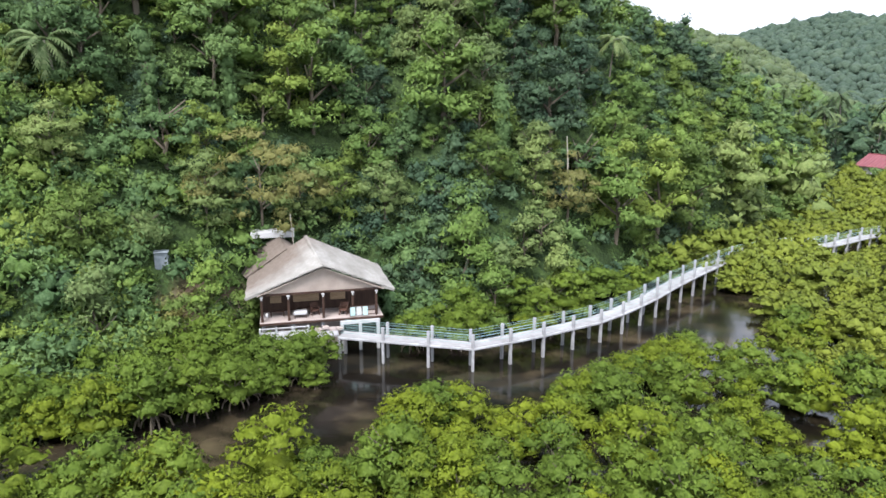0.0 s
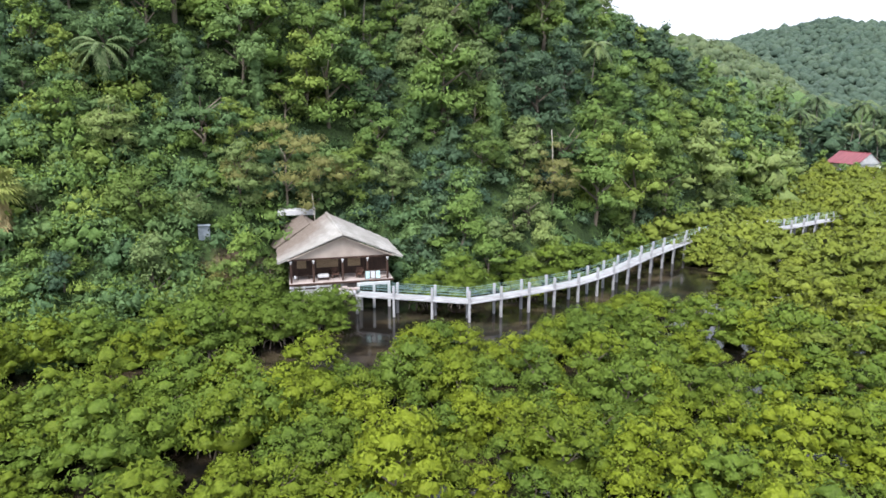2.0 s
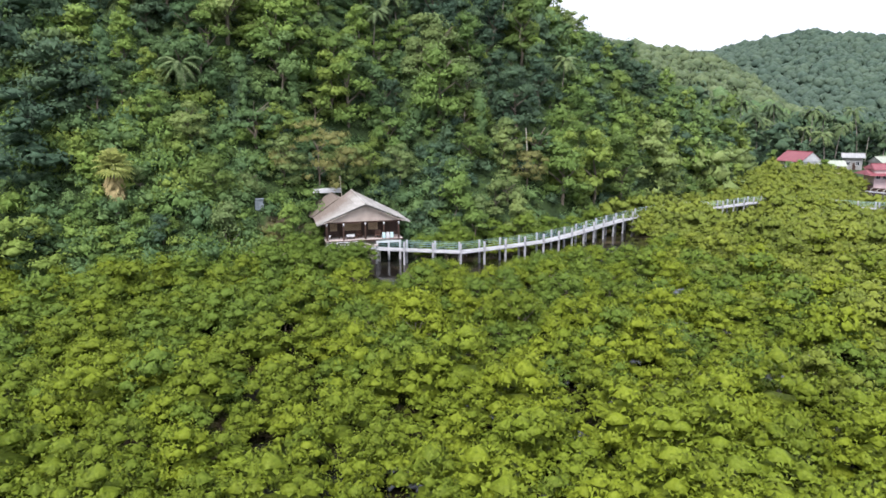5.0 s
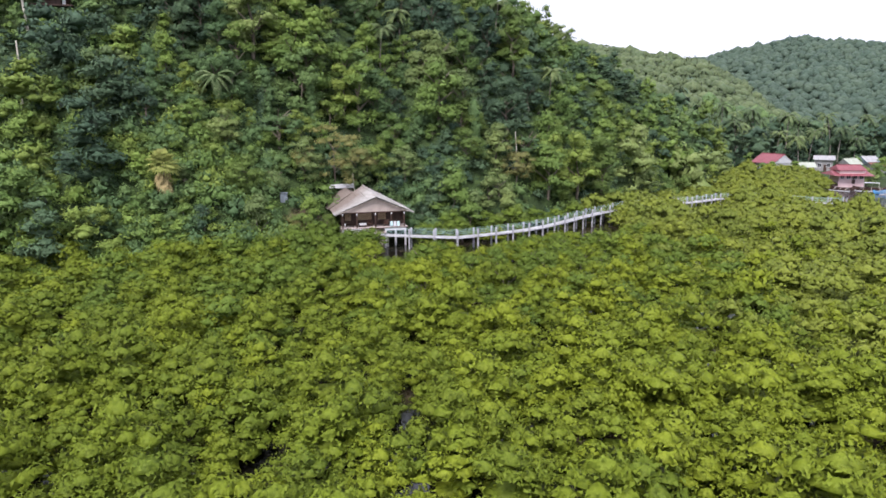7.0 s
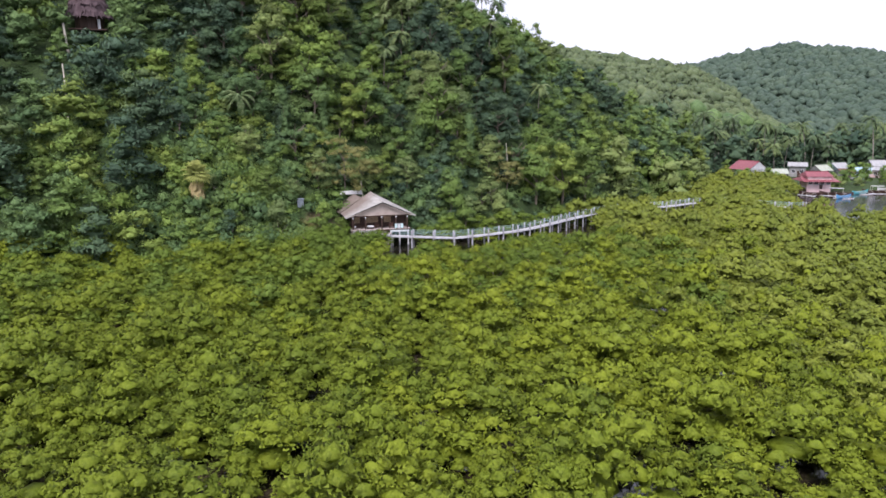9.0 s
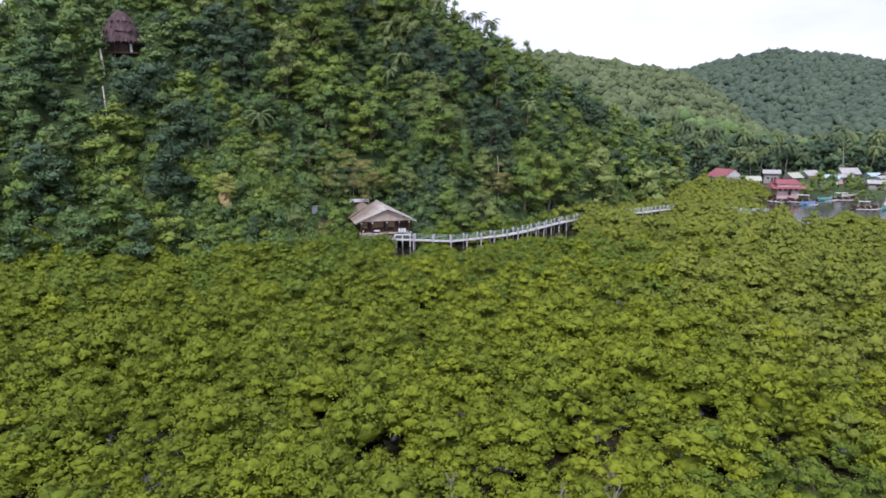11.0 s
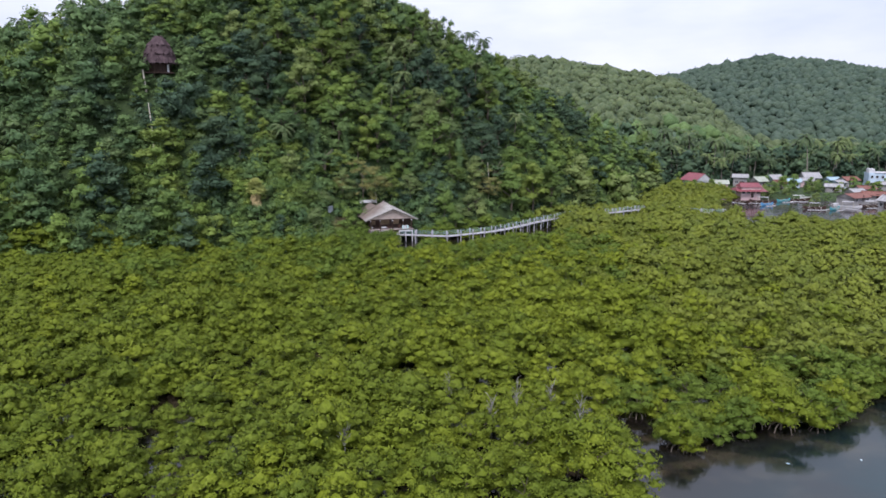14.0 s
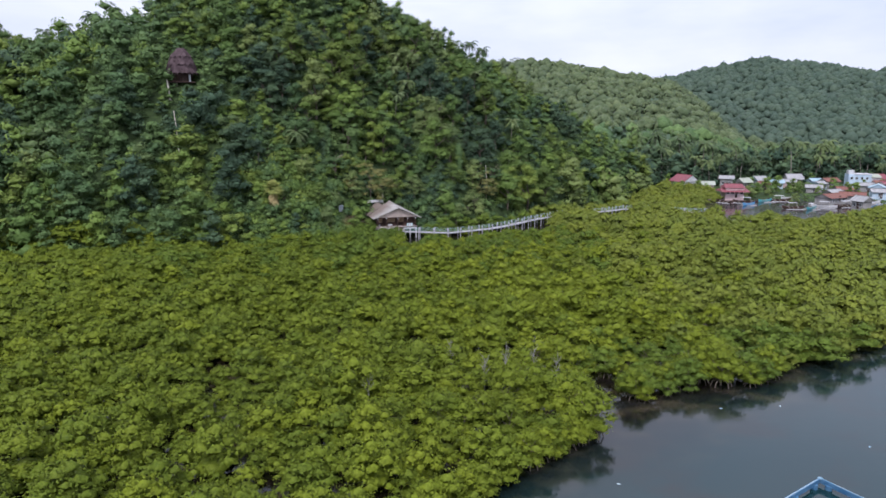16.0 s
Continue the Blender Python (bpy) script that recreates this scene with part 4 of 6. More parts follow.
def plant_distance():
    """Woods on the hills behind the village: simple crowns, far off."""
    rng = np.random.default_rng(31)
    protos = []
    for k in range(6):
        lobes = [(0, 0, 3.3 + 0.15 * k, rng.uniform(2.9, 3.6), 0.85)]
        for a in rng.uniform(0, 1.5) + np.array((0, 2.2, 4.2))[:2 + k % 2]:
            lobes.append((2.4 * math.cos(a), 2.4 * math.sin(a), rng.uniform(1.9, 3.4), rng.uniform(2.3, 2.8), 0.85))
        protos.append(crown(rng, lobes, 12, 1.3, 0.9, 0.4, 1.0, 0.1, 0.97, lift=0.5))
    pts, prng = scattered(40, 900, 110, 960, 6.8, 32)
    foot = np.interp(pts[:, 0], FOOT_X, FOOT_Y)
    z = land(pts[:, 0], pts[:, 1])
    az = np.degrees(np.arctan2(pts[:, 0] + 17.7, pts[:, 1] + 154))
    keep = (pts[:, 1] > foot + 4) & (z > 0.3) & (az > 6) & (az < 42) & ~((pts[:, 0] < 95) & (pts[:, 1] < 130))
    f, m = ridge(pts[:, 0], pts[:, 1], FAR_RIDGE, 430, 1.0), mid_hill(pts[:, 0], pts[:, 1])
    behind = (pts[:, 1] > np.interp(pts[:, 0], (100, 250, 420, 600, 760), (800, 780, 860, 760, 660)))
    keep &= ~behind
    pts, z, d = pts[keep], z[keep], (f > m)[keep]
    rows = np.c_[pts, z - 1.6, prng.choice((0.55, 0.8, 1.05, 1.35, 1.75), len(pts), p=(0.2, 0.3, 0.25, 0.17, 0.08)) * prng.uniform(0.88, 1.12, len(pts)), prng.integers(0, 6, len(pts))]
    rows[:, :2] += prng.normal(0, 1.9, (len(rows), 2))
    rows[d, 3] = np.minimum(rows[d, 3], 1.5) * 1.2
    rows[d, 2] += 1.0 - 0.6 * rows[d, 3]
    rows[~d, 3] *= 0.92
    joined("far_woods", protos, rows[d], rng, [LEAF_FAR_HAZE, LEAF_FAR_HAZE], "green woods on the far hill, colour tinted for bluish haze", "forest")
    pick = prng.random(len(pts)) < 0.62
    close = rows[:, 1] < 330
    joined("far_woods", protos, rows[~d & pick & ~close], rng, [LEAF_FAR_PALM_HAZE, LEAF_FAR_PALM_HAZE], "pale green woods on the gentle hill, colour tinted for haze", "forest")
    joined("far_woods", protos, rows[~d & pick & close], rng, [LEAF_DARK, LEAF_DARK], "green woods on the lower slopes behind the village", "forest")
    palms = [palm_crown(rng, 11, 3.3, 2) for _ in range(5)]
    rows = rows[~d & ~pick]
    rows[:, 2] += prng.uniform(4.0, 8.5, len(rows))
    rows[:, 4] %= 5
    low = rows[:, 1] < 330
    joined("far_palms", palms, rows[~low], rng, [LEAF_FAR_PALM_HAZE, LEAF_FAR_PALM_HAZE], "coconut palm crowns over the gentle hill", "palms")
    joined("far_palms", palms, rows[low], rng, [LEAF_PALM, LEAF_PALM], "dark green coconut palm crowns behind the village", "palms")


def palm_crown(rng, fronds, length, pairs):
    """Arched fronds, each a row of drooping leaflet pairs."""
    vs = []
    for k in range(fronds):
        a = k * 2.4 + rng.uniform(-0.3, 0.3)
        rise = rng.uniform(-0.35, 0.95)
        out = np.array((math.cos(a), math.sin(a), 0.0))
        left = np.array((-math.sin(a), math.cos(a), 0.0))
        L = length * rng.uniform(0.85, 1.1)

        def at(u):
            return out * L * u * (1 - 0.12 * u) + np.array((0, 0, L * (rise * u - 0.75 * u * u)))
        for j in range(pairs):
            u0, u1 = 0.12 + 0.88 * j / pairs, 0.12 + 0.88 * (j + 1.25) / pairs
            reach = L * 0.24 * math.sin(math.pi * min(0.97, 0.2 + 0.75 * u0))
            for sgn in (1, -1):
                tip = at(min(u1 + 0.12, 1.15)) + left * sgn * reach - np.array((0, 0, reach * 0.45))
                vs += [at(u0), at(u1), tip]
    v = np.array(vs)
    q = np.arange(len(v)).reshape(-1, 3)
    return v, q, np.zeros(len(q), int), unit(v + (0, 0, length * 0.6))


def palm_trunk(rng, height, lean):
    bm = bmesh.new()
    p = Vector((0, 0, -0.6))
    for k in range(5):
        q = Vector((lean * ((k + 1) / 5) ** 2, 0, height * (k + 1) / 5))
        bar(bm, p, q, 0.2 - 0.02 * k, 0.18 - 0.02 * k, 7)
        p = q
    data = bpy.data.meshes.new("trunk")
    bm.to_mesh(data)
    bm.free()
    data.materials.append(BARK_PALM)
    return data


def plant_palms():
    rng, t_rng = np.random.default_rng(41), random.Random(42)
    crowns = [crown_mesh("crown", palm_crown(rng, 19, 3.8, 9), [LEAF_PALM]) for _ in range(4)]
    kinds = [(h, lean, palm_trunk(t_rng, h, lean)) for h, lean in ((6.5, 0.5), (9, 1.0), (12, 1.6), (14.5, 0.8), (16.5, 2.2))]

    def palm(x, y, kind, label, group, size=1.0, lift=0.0):
        h, lean, data = kinds[kind]
        z = float(land(x, y)) + lift
        top = base("coconut_palm", pose(x, y, z, 0, 0, t_rng.uniform(0, 360)) @ Matrix.Scale(size, 4), label, "palm", group)
        new("trunk", data).parent = top
        ob = new("crown", crowns[t_rng.randrange(4)])
        ob.parent = top
        ob.matrix_basis = pose(lean, 0, h, 0, 0, t_rng.uniform(0, 360))
    # On the hill's upper slope and skyline.
    for x, y, kind, lift in ((-9.3, 58.7, 1, -2), (-14, 62, 1, -1), (-5, 57, 1, 0), (-12, 52, 1, -1), (-19, 55, 1, 0), (-3, 66, 1, -1), (-7, 47, 1, 0), (10, 84, 1, -1), (16, 88, 1, 1), (21.5, 90, 1, 1), (5, 82, 1, 0),
                             (-34.5, 14.2, 1, -1.0), (-43, 30, 0, -1), (-46, 27, 0, -2), (24, 50, 2, -2), (-11, 41, 1, 0), (-108, 88, 1, -1), (-112, 92, 1, -1), (-118, 90, 1, -2), (-104, 93, 1, 0), (-126, 91, 1, -1), (14, 60, 1, 0)):
        palm(x, y, kind, "coconut palm rising above the broadleaf forest", "palms on the hill", 0.8, lift)
    # The grove behind the village.
    pts, prng = scattered(92, 250, 106, 190, 8.2, 43)
    front = np.interp(pts[:, 0], (90, 110, 150, 200, 250), (112, 112, 116, 124, 134))
    pts = pts[(pts[:, 1] > front) & in_bay(pts)]
    for x, y in pts[:110]:
        palm(x, y, t_rng.choice((1, 2, 2, 3, 3, 4)), "tall coconut palm in the grove behind the village", "palms behind the village", t_rng.uniform(0.68, 1.2))
    # Undergrowth between the trunks.
    under = forest_protos(44, 70, 1.1, 0.6, 3, 0.95, 9)
    pts, prng = scattered(84, 260, 100, 165, 6.5, 45)
    front = np.interp(pts[:, 0], (84, 110, 150, 200, 260), (104, 113, 118, 124, 134))
    pts = pts[(pts[:, 1] > front) & in_bay(pts)]
    rows = np.c_[pts, land(pts[:, 0], pts[:, 1]) - 0.4, prng.uniform(1.2, 2.1, len(pts)), prng.integers(0, 3, len(pts))]
    joined("grove_undergrowth", under, rows, rng, [LEAF_DEEP_SHADE, LEAF_DEEP_SHADE], "dark green undergrowth between the palm trunks", "bushes")


def plant_undergrowth():
    """Shrubs and creepers that close the ground under the trees, thickest round the hut."""
    rng = np.random.default_rng(71)
    protos = []
    for k in range(5):
        lobes = dome_lobes(rng, 4, 1.2, 2.3, 0.7, 1.05, 0.5)
        protos.append(crown(rng, lobes, 220, 0.28, 0.18, 0.4, 1.2, 0.25, 0.72, (0.72, 1.3), (NUB_V, NUB_Q, 2.0), 0.25))
    pts, prng = scattered(-66, 50, -10, 62, 3.3, 72)
    more, _ = scattered(-30, 4, 0, 22, 1.9, 73)
    more = more[(np.hypot(more[:, 0] + 18.6, more[:, 1] - 4.6) > 1.5) | (more[:, 0] < -21.5)]
    west, _ = scattered(-50, -28, -9, 22, 2.2, 74)
    gap_fill, _ = scattered(-44, -24, -8, 9, 1.7, 75)
    foot_fill, _ = scattered(-125, -48, -22, 12, 3.1, 76)
    west = np.concatenate([west, gap_fill, foot_fill])
    pts = np.concatenate([pts, more, west])
    u = (pts[:, 0] + 11.64) * 0.983 + (pts[:, 1] - 4.61) * 0.182
    v = -(pts[:, 0] + 11.64) * 0.182 + (pts[:, 1] - 4.61) * 0.983
    roof = (u > -6.9) & (u < 6.7) & (v > -3.5) & (v < 9.6) & ~((u < -5.2) & (v > 7.0))
    foot = np.interp(pts[:, 0], FOOT_X, FOOT_Y)
    near_walk = (pts[:, 0] > -7) & (pts[:, 1] < foot - 1)
    keep = (pts[:, 1] > foot - 6) & ~roof & ~near_walk & in_bay(pts)
    pts = pts[keep]
    z = land(pts[:, 0], pts[:, 1]) - 0.3
    rows = np.c_[pts, z, prng.uniform(0.7, 1.5, len(pts)), prng.integers(0, 5, len(pts))]
    pick = prng.random(len(pts))
    clothed = (np.abs(pts[:, 0] + 24.9) > 1.0) | (pts[:, 1] < 6.2) | (pts[:, 1] > 9.2)
    pts, rows, pick = pts[clothed], rows[clothed], pick[clothed]
    west_side = (pts[:, 0] < -13) & (pts[:, 1] < 16)
    dry = (np.hypot(pts[:, 0] + 21, pts[:, 1] - 6) < 5) & (pick < 0.22)
    # Darker leaf kinds put the shade under the trees into the shrubs' colour.
    for some, mat, words in ((dry, LEAF_OLIVE, "dry brownish shrubs on the bank beside the hut"), (~dry & west_side & (pick < 0.2), LEAF_LIME, "yellowish green shrubs on the lower slope"), (~dry & west_side & (pick >= 0.2) & (pick < 0.5), LEAF_MID, "fresh green shrubs on the lower slope"), (~dry & west_side & (pick >= 0.5), LEAF_DARK, "dark green shrubs on the lower slope, toned for shade"), (~dry & ~west_side & (pick < 0.5), LEAF_DARK, "green shrubs under the hill forest, toned down for shade"), (~dry & ~west_side & (pick >= 0.5), LEAF_DEEP_SHADE, "dark green shrubs under the hill forest, toned for shade")):
        joined("undergrowth", protos, rows[some], rng, [mat, mat], words, "shrubs")


plant_forest()
plant_undergrowth()
plant_distance()
plant_palms()


# ---- the hut ----
def thatch_build(t):
    """Pale weathered thatch in thin strands, with a brown decayed patch on the western slope."""
    strands = noise_at(t, 0.5, 5.0, "object", stretch=(1, 1, 3))
    c = mixed(t, spread(t, strands, 0.34, 0.66), (0.215, 0.205, 0.19), (0.375, 0.362, 0.342))
    c = mixed(t, spread(t, noise_at(t, 5.0, 4.0, "object", stretch=(1.0, 1.0, 0.35)), 0.35, 0.75), c, (0.27, 0.25, 0.225))
    gap = t.nodes.new("ShaderNodeVectorMath")
    gap.operation = "DISTANCE"
    t.links.new(t.nodes.new("ShaderNodeTexCoord").outputs["Object"], gap.inputs[0])
    gap.inputs[1].default_value = (-4.6, 6.6, 6.0)
    edge = t.nodes.new("ShaderNodeMath")
    edge.operation = "MULTIPLY_ADD"
    t.links.new(noise_at(t, 0.9, 5.0, "object"), edge.inputs[0])
    edge.inputs[1].default_value = 4.0
    t.links.new(gap.outputs["Value"], edge.inputs[2])
    brown = mixed(t, noise_at(t, 3.0, 4.0, "object"), (0.12, 0.095, 0.08), (0.24, 0.2, 0.17))
    c = mixed(t, spread(t, edge.outputs["Value"], 8.6, 5.4), c, brown)
    return bsdf(t, c, 0.95, bump=noise_at(t, 9.0, 4.0, "object", stretch=(1, 1, 0.4)), depth=0.04, spec=0.1)


THATCH = material("weathered_pale_thatch", thatch_build)
GABLE = plain("pinkish_woven_board", (0.40, 0.325, 0.28), (0.54, 0.45, 0.395), 0.8, 0.85)
DARKWOOD = plain("dark_stained_timber", (0.030, 0.016, 0.012), (0.08, 0.045, 0.032), 3.0, 0.6, stretch=(1, 1, 0.2))
REDWOOD = plain("reddish_brown_timber", (0.07, 0.035, 0.026), (0.13, 0.07, 0.05), 3.0, 0.6, stretch=(1, 1, 0.2))
BAMBOO = plain("tan_bamboo_blind", (0.34, 0.24, 0.15), (0.5, 0.37, 0.24), 1.4, 0.8, stretch=(1, 1, 12), depth=0.01)
FLOOR_PINK = plain("pinkish_cement_floor", (0.36, 0.30, 0.275), (0.48, 0.41, 0.38), 0.9, 0.7)
WHITE = plain("white_paint", (0.42, 0.42, 0.425), (0.6, 0.6, 0.61), 0.8, 0.6)
CLOTH_TEAL = plain("pale_teal_cloth", (0.33, 0.52, 0.52), (0.6, 0.72, 0.72), 3.5, 0.95)
SHED_BOARD = plain("bluish_white_board", (0.16, 0.19, 0.22), (0.29, 0.32, 0.35), 2.0, 0.8)
HUT_POSE = pose(-11.64, 4.61, 0, 0, 0, 10.5)


def thatch_slope(pts, mat, parent, layers=6):
    """A roof slope laid in overlapping courses, thick and ragged at the lower edge. pts: two on the eave, then the top edge."""
    e0, e1, t1, t0 = [Vector(p) for p in pts]
    n = (e1 - e0).cross(t0 - e0).normalized()
    rng = random.Random(int(e0.x * 10) + layers)
    cols = 30
    for k in range(layers):
        lo, hi = max(0.0, k / layers - 0.02), min(1.0, (k + 1) / layers + 0.03)
        rows = []
        for f, lift in ((lo, 0.11), (hi, 0.05)):
            a, b = e0.lerp(t0, f), e1.lerp(t1, f)
            ragged = (0.14 if k == 0 else 0.07) if f == lo else 0.0
            rows.append([a.lerp(b, c / cols) + n * (lift + rng.uniform(-0.015, 0.02)) + (e0 - t0).normalized() * rng.uniform(0, ragged) for c in range(cols + 1)])
        bm = bmesh.new()
        thick = 0.2 if k == 0 else 0.09
        top = [[bm.verts.new(p) for p in row] for row in rows]
        low = [[bm.verts.new(p - n * thick) for p in row] for row in rows]
        for c in range(cols):
            bm.faces.new((top[0][c], top[0][c + 1], top[1][c + 1], top[1][c]))
            bm.faces.new((low[0][c], low[0][c + 1], top[0][c + 1], top[0][c]))
            bm.faces.new((low[0][c], low[1][c], low[1][c + 1], low[0][c + 1]))
        for c in (0, cols):
            bm.faces.new((top[0][c], top[1][c], low[1][c], low[0][c]))
        bmesh.ops.recalc_face_normals(bm, faces=bm.faces[:])
        part("thatch_course", bm, mat, parent)


def hut():
    h = base("stilt_hut", HUT_POSE, "stilt hut with pale thatched roof and open veranda", "hut")
    fl, fr, fa, pk = (-5.75, 0, 4.75), (5.75, 0.1, 4.75), (0.15, -0.7, 7.25), (-0.85, 5.5, 8.3)
    bl, br = (-5.75, 7.2, 4.75), (5.6, 8.4, 4.75)
    # Slopes: west and east from ridge to eave, back hip.
    thatch_slope((bl, fl, fa, pk), THATCH, h, 7)
    thatch_slope((fr, br, pk, fa), THATCH, h, 7)
    thatch_slope((br, bl, (-0.95, 5.5, 8.3), (-0.75, 5.5, 8.3)), THATCH, h, 5)
    bm = bmesh.new()
    bar(bm, (0.1, -0.5, 7.22), (-0.85, 5.55, 8.26), 0.13, 0.2, 10)
    part("ridge_cap", bm, THATCH, h)
    # The lower, older roof at the back.
    thatch_slope(((-7.3, 11.0, 4.9), (-6.0, 6.4, 4.76), (-2.5, 5.9, 7.2), (-3.1, 9.0, 7.75)), THATCH, h, 4)
    thatch_slope(((-0.8, 5.2, 7.2), (-0.8, 10.5, 5.6), (-3.1, 9.0, 7.75), (-2.5, 5.9, 7.2)), THATCH, h, 3)
    # Gable board with its edge boards.
    bm = bmesh.new()
    plate(bm, [(-4.75, 0.12, 5.02), (4.75, 0.2, 5.02), (0.15, -0.12, 6.95)], 0.08)
    part("gable", bm, GABLE, h)
    for x in (-4.95, 4.95):
        bm = bmesh.new()
        bar(bm, (x, 0.0, 4.92), (0.15, -0.42, 7.02), 0.06, 0.18)
        part("barge_board", bm, GABLE, h)
    bm = bmesh.new()
    bar(bm, (-4.8, 0.15, 4.93), (4.8, 0.2, 4.93), 0.16, 0.2)
    part("eave_beam", bm, DARKWOOD, h)
    for x in (-4.65, -2.6, 0.1, 2.45, 4.35):
        bm = bmesh.new()
        block(bm, (x, 0.2, 3.8), (0.2, 0.2, 2.15), 0, 0.02)
        part("column", bm, DARKWOOD, h)
        bm = bmesh.new()
        block(bm, (x, 0.07, 4.76), (0.24, 0.1, 0.16), 0, 0.03)
        bmesh.ops.create_cone(bm, cap_ends=True, segments=8, radius1=0.06, radius2=0.04, depth=0.14, matrix=pose(x, 0.04, 4.62))
        part("column_bracket", bm, WHITE, h, "white painted bracket")
    # Floor, walls behind and at the sides, and the space under the floor.
    bm = bmesh.new()
    block(bm, (0, 3.7, 2.62), (9.7, 7.6, 0.22), 0, 0.02)
    part("floor", bm, FLOOR_PINK, h)
    bm = bmesh.new()
    block(bm, (0, -0.16, 2.62), (9.74, 0.1, 0.16))
    part("floor_edge", bm, DARKWOOD, h)
    bm = bmesh.new()
    block(bm, (0, 2.75, 3.85), (9.3, 0.12, 2.24))
    part("back_wall", bm, DARKWOOD, h)
    for x in (-4.65, 4.65):
        bm = bmesh.new()
        block(bm, (x, 4.6, 3.85), (0.12, 3.6, 2.24))
        part("side_wall", bm, DARKWOOD, h)
    for x, w in ((-1.15, 2.1), (1.45, 1.25), (-3.6, 0.9)):
        bm = bmesh.new()
        for k in range(12):
            block(bm, (x, 2.64, 3.52 + k * 0.085), (w, 0.03, 0.075))
        part("bamboo_blind", bm, BAMBOO, h, "tan slatted bamboo blind")
    # White frame under the eastern end, plinth under the rest.
    bm = bmesh.new()
    block(bm, (2.95, -0.3, 2.38), (3.15, 0.22, 0.26), 0, 0.01)
    part("frame_beam", bm, WHITE, h)
    for x in (1.5, 2.95, 4.4):
        bm = bmesh.new()
        block(bm, (x, -0.3, 0.85), (0.24, 0.24, 2.8), 0, 0.01)
        part("frame_post", bm, WHITE, h)
    for x in (-4.6, -2.3, 0):
        for y in (0.2, 3.5, 7.0):
            bm = bmesh.new()
            block(bm, (x, y, 1.0), (0.26, 0.26, 3.0), 0, 0.01)
            part("stilt", bm, CONCRETE, h)
    bm = bmesh.new()
    block(bm, (-1.6, 4.2, 1.2), (6.2, 6.2, 2.5), 0, 0.03)
    part("plinth", bm, FLOOR_PINK, h, "pinkish cement plinth")
    # Landing in front with a white rail.
    bm = bmesh.new()
    block(bm, (-1.9, -1.15, 1.92), (6.0, 1.5, 0.18), 0, 0.02)
    part("landing", bm, CONCRETE, h)
    for k in range(4):
        bm = bmesh.new()
        block(bm, (-0.4 + 0.55 * k, -0.75, 2.1 + 0.16 * (k == 1) + 0.0 * k), (0.5, 0.5, 0.18), 0, 0.01)
        part("step", bm, FLOOR_PINK, h)
    for x in (-4.8, -3.6, -2.4, -1.2):
        bm = bmesh.new()
        block(bm, (x, -1.85, 2.45), (0.14, 0.14, 0.95), 0, 0.015)
        part("landing_post", bm, WHITE, h)
    for z in (2.3, 2.55, 2.85):
        bm = bmesh.new()
        bar(bm, (-4.8, -1.85, z), (-1.2, -1.85, z), 0.07, 0.07)
        part("landing_rail", bm, WHITE, h)
    return h


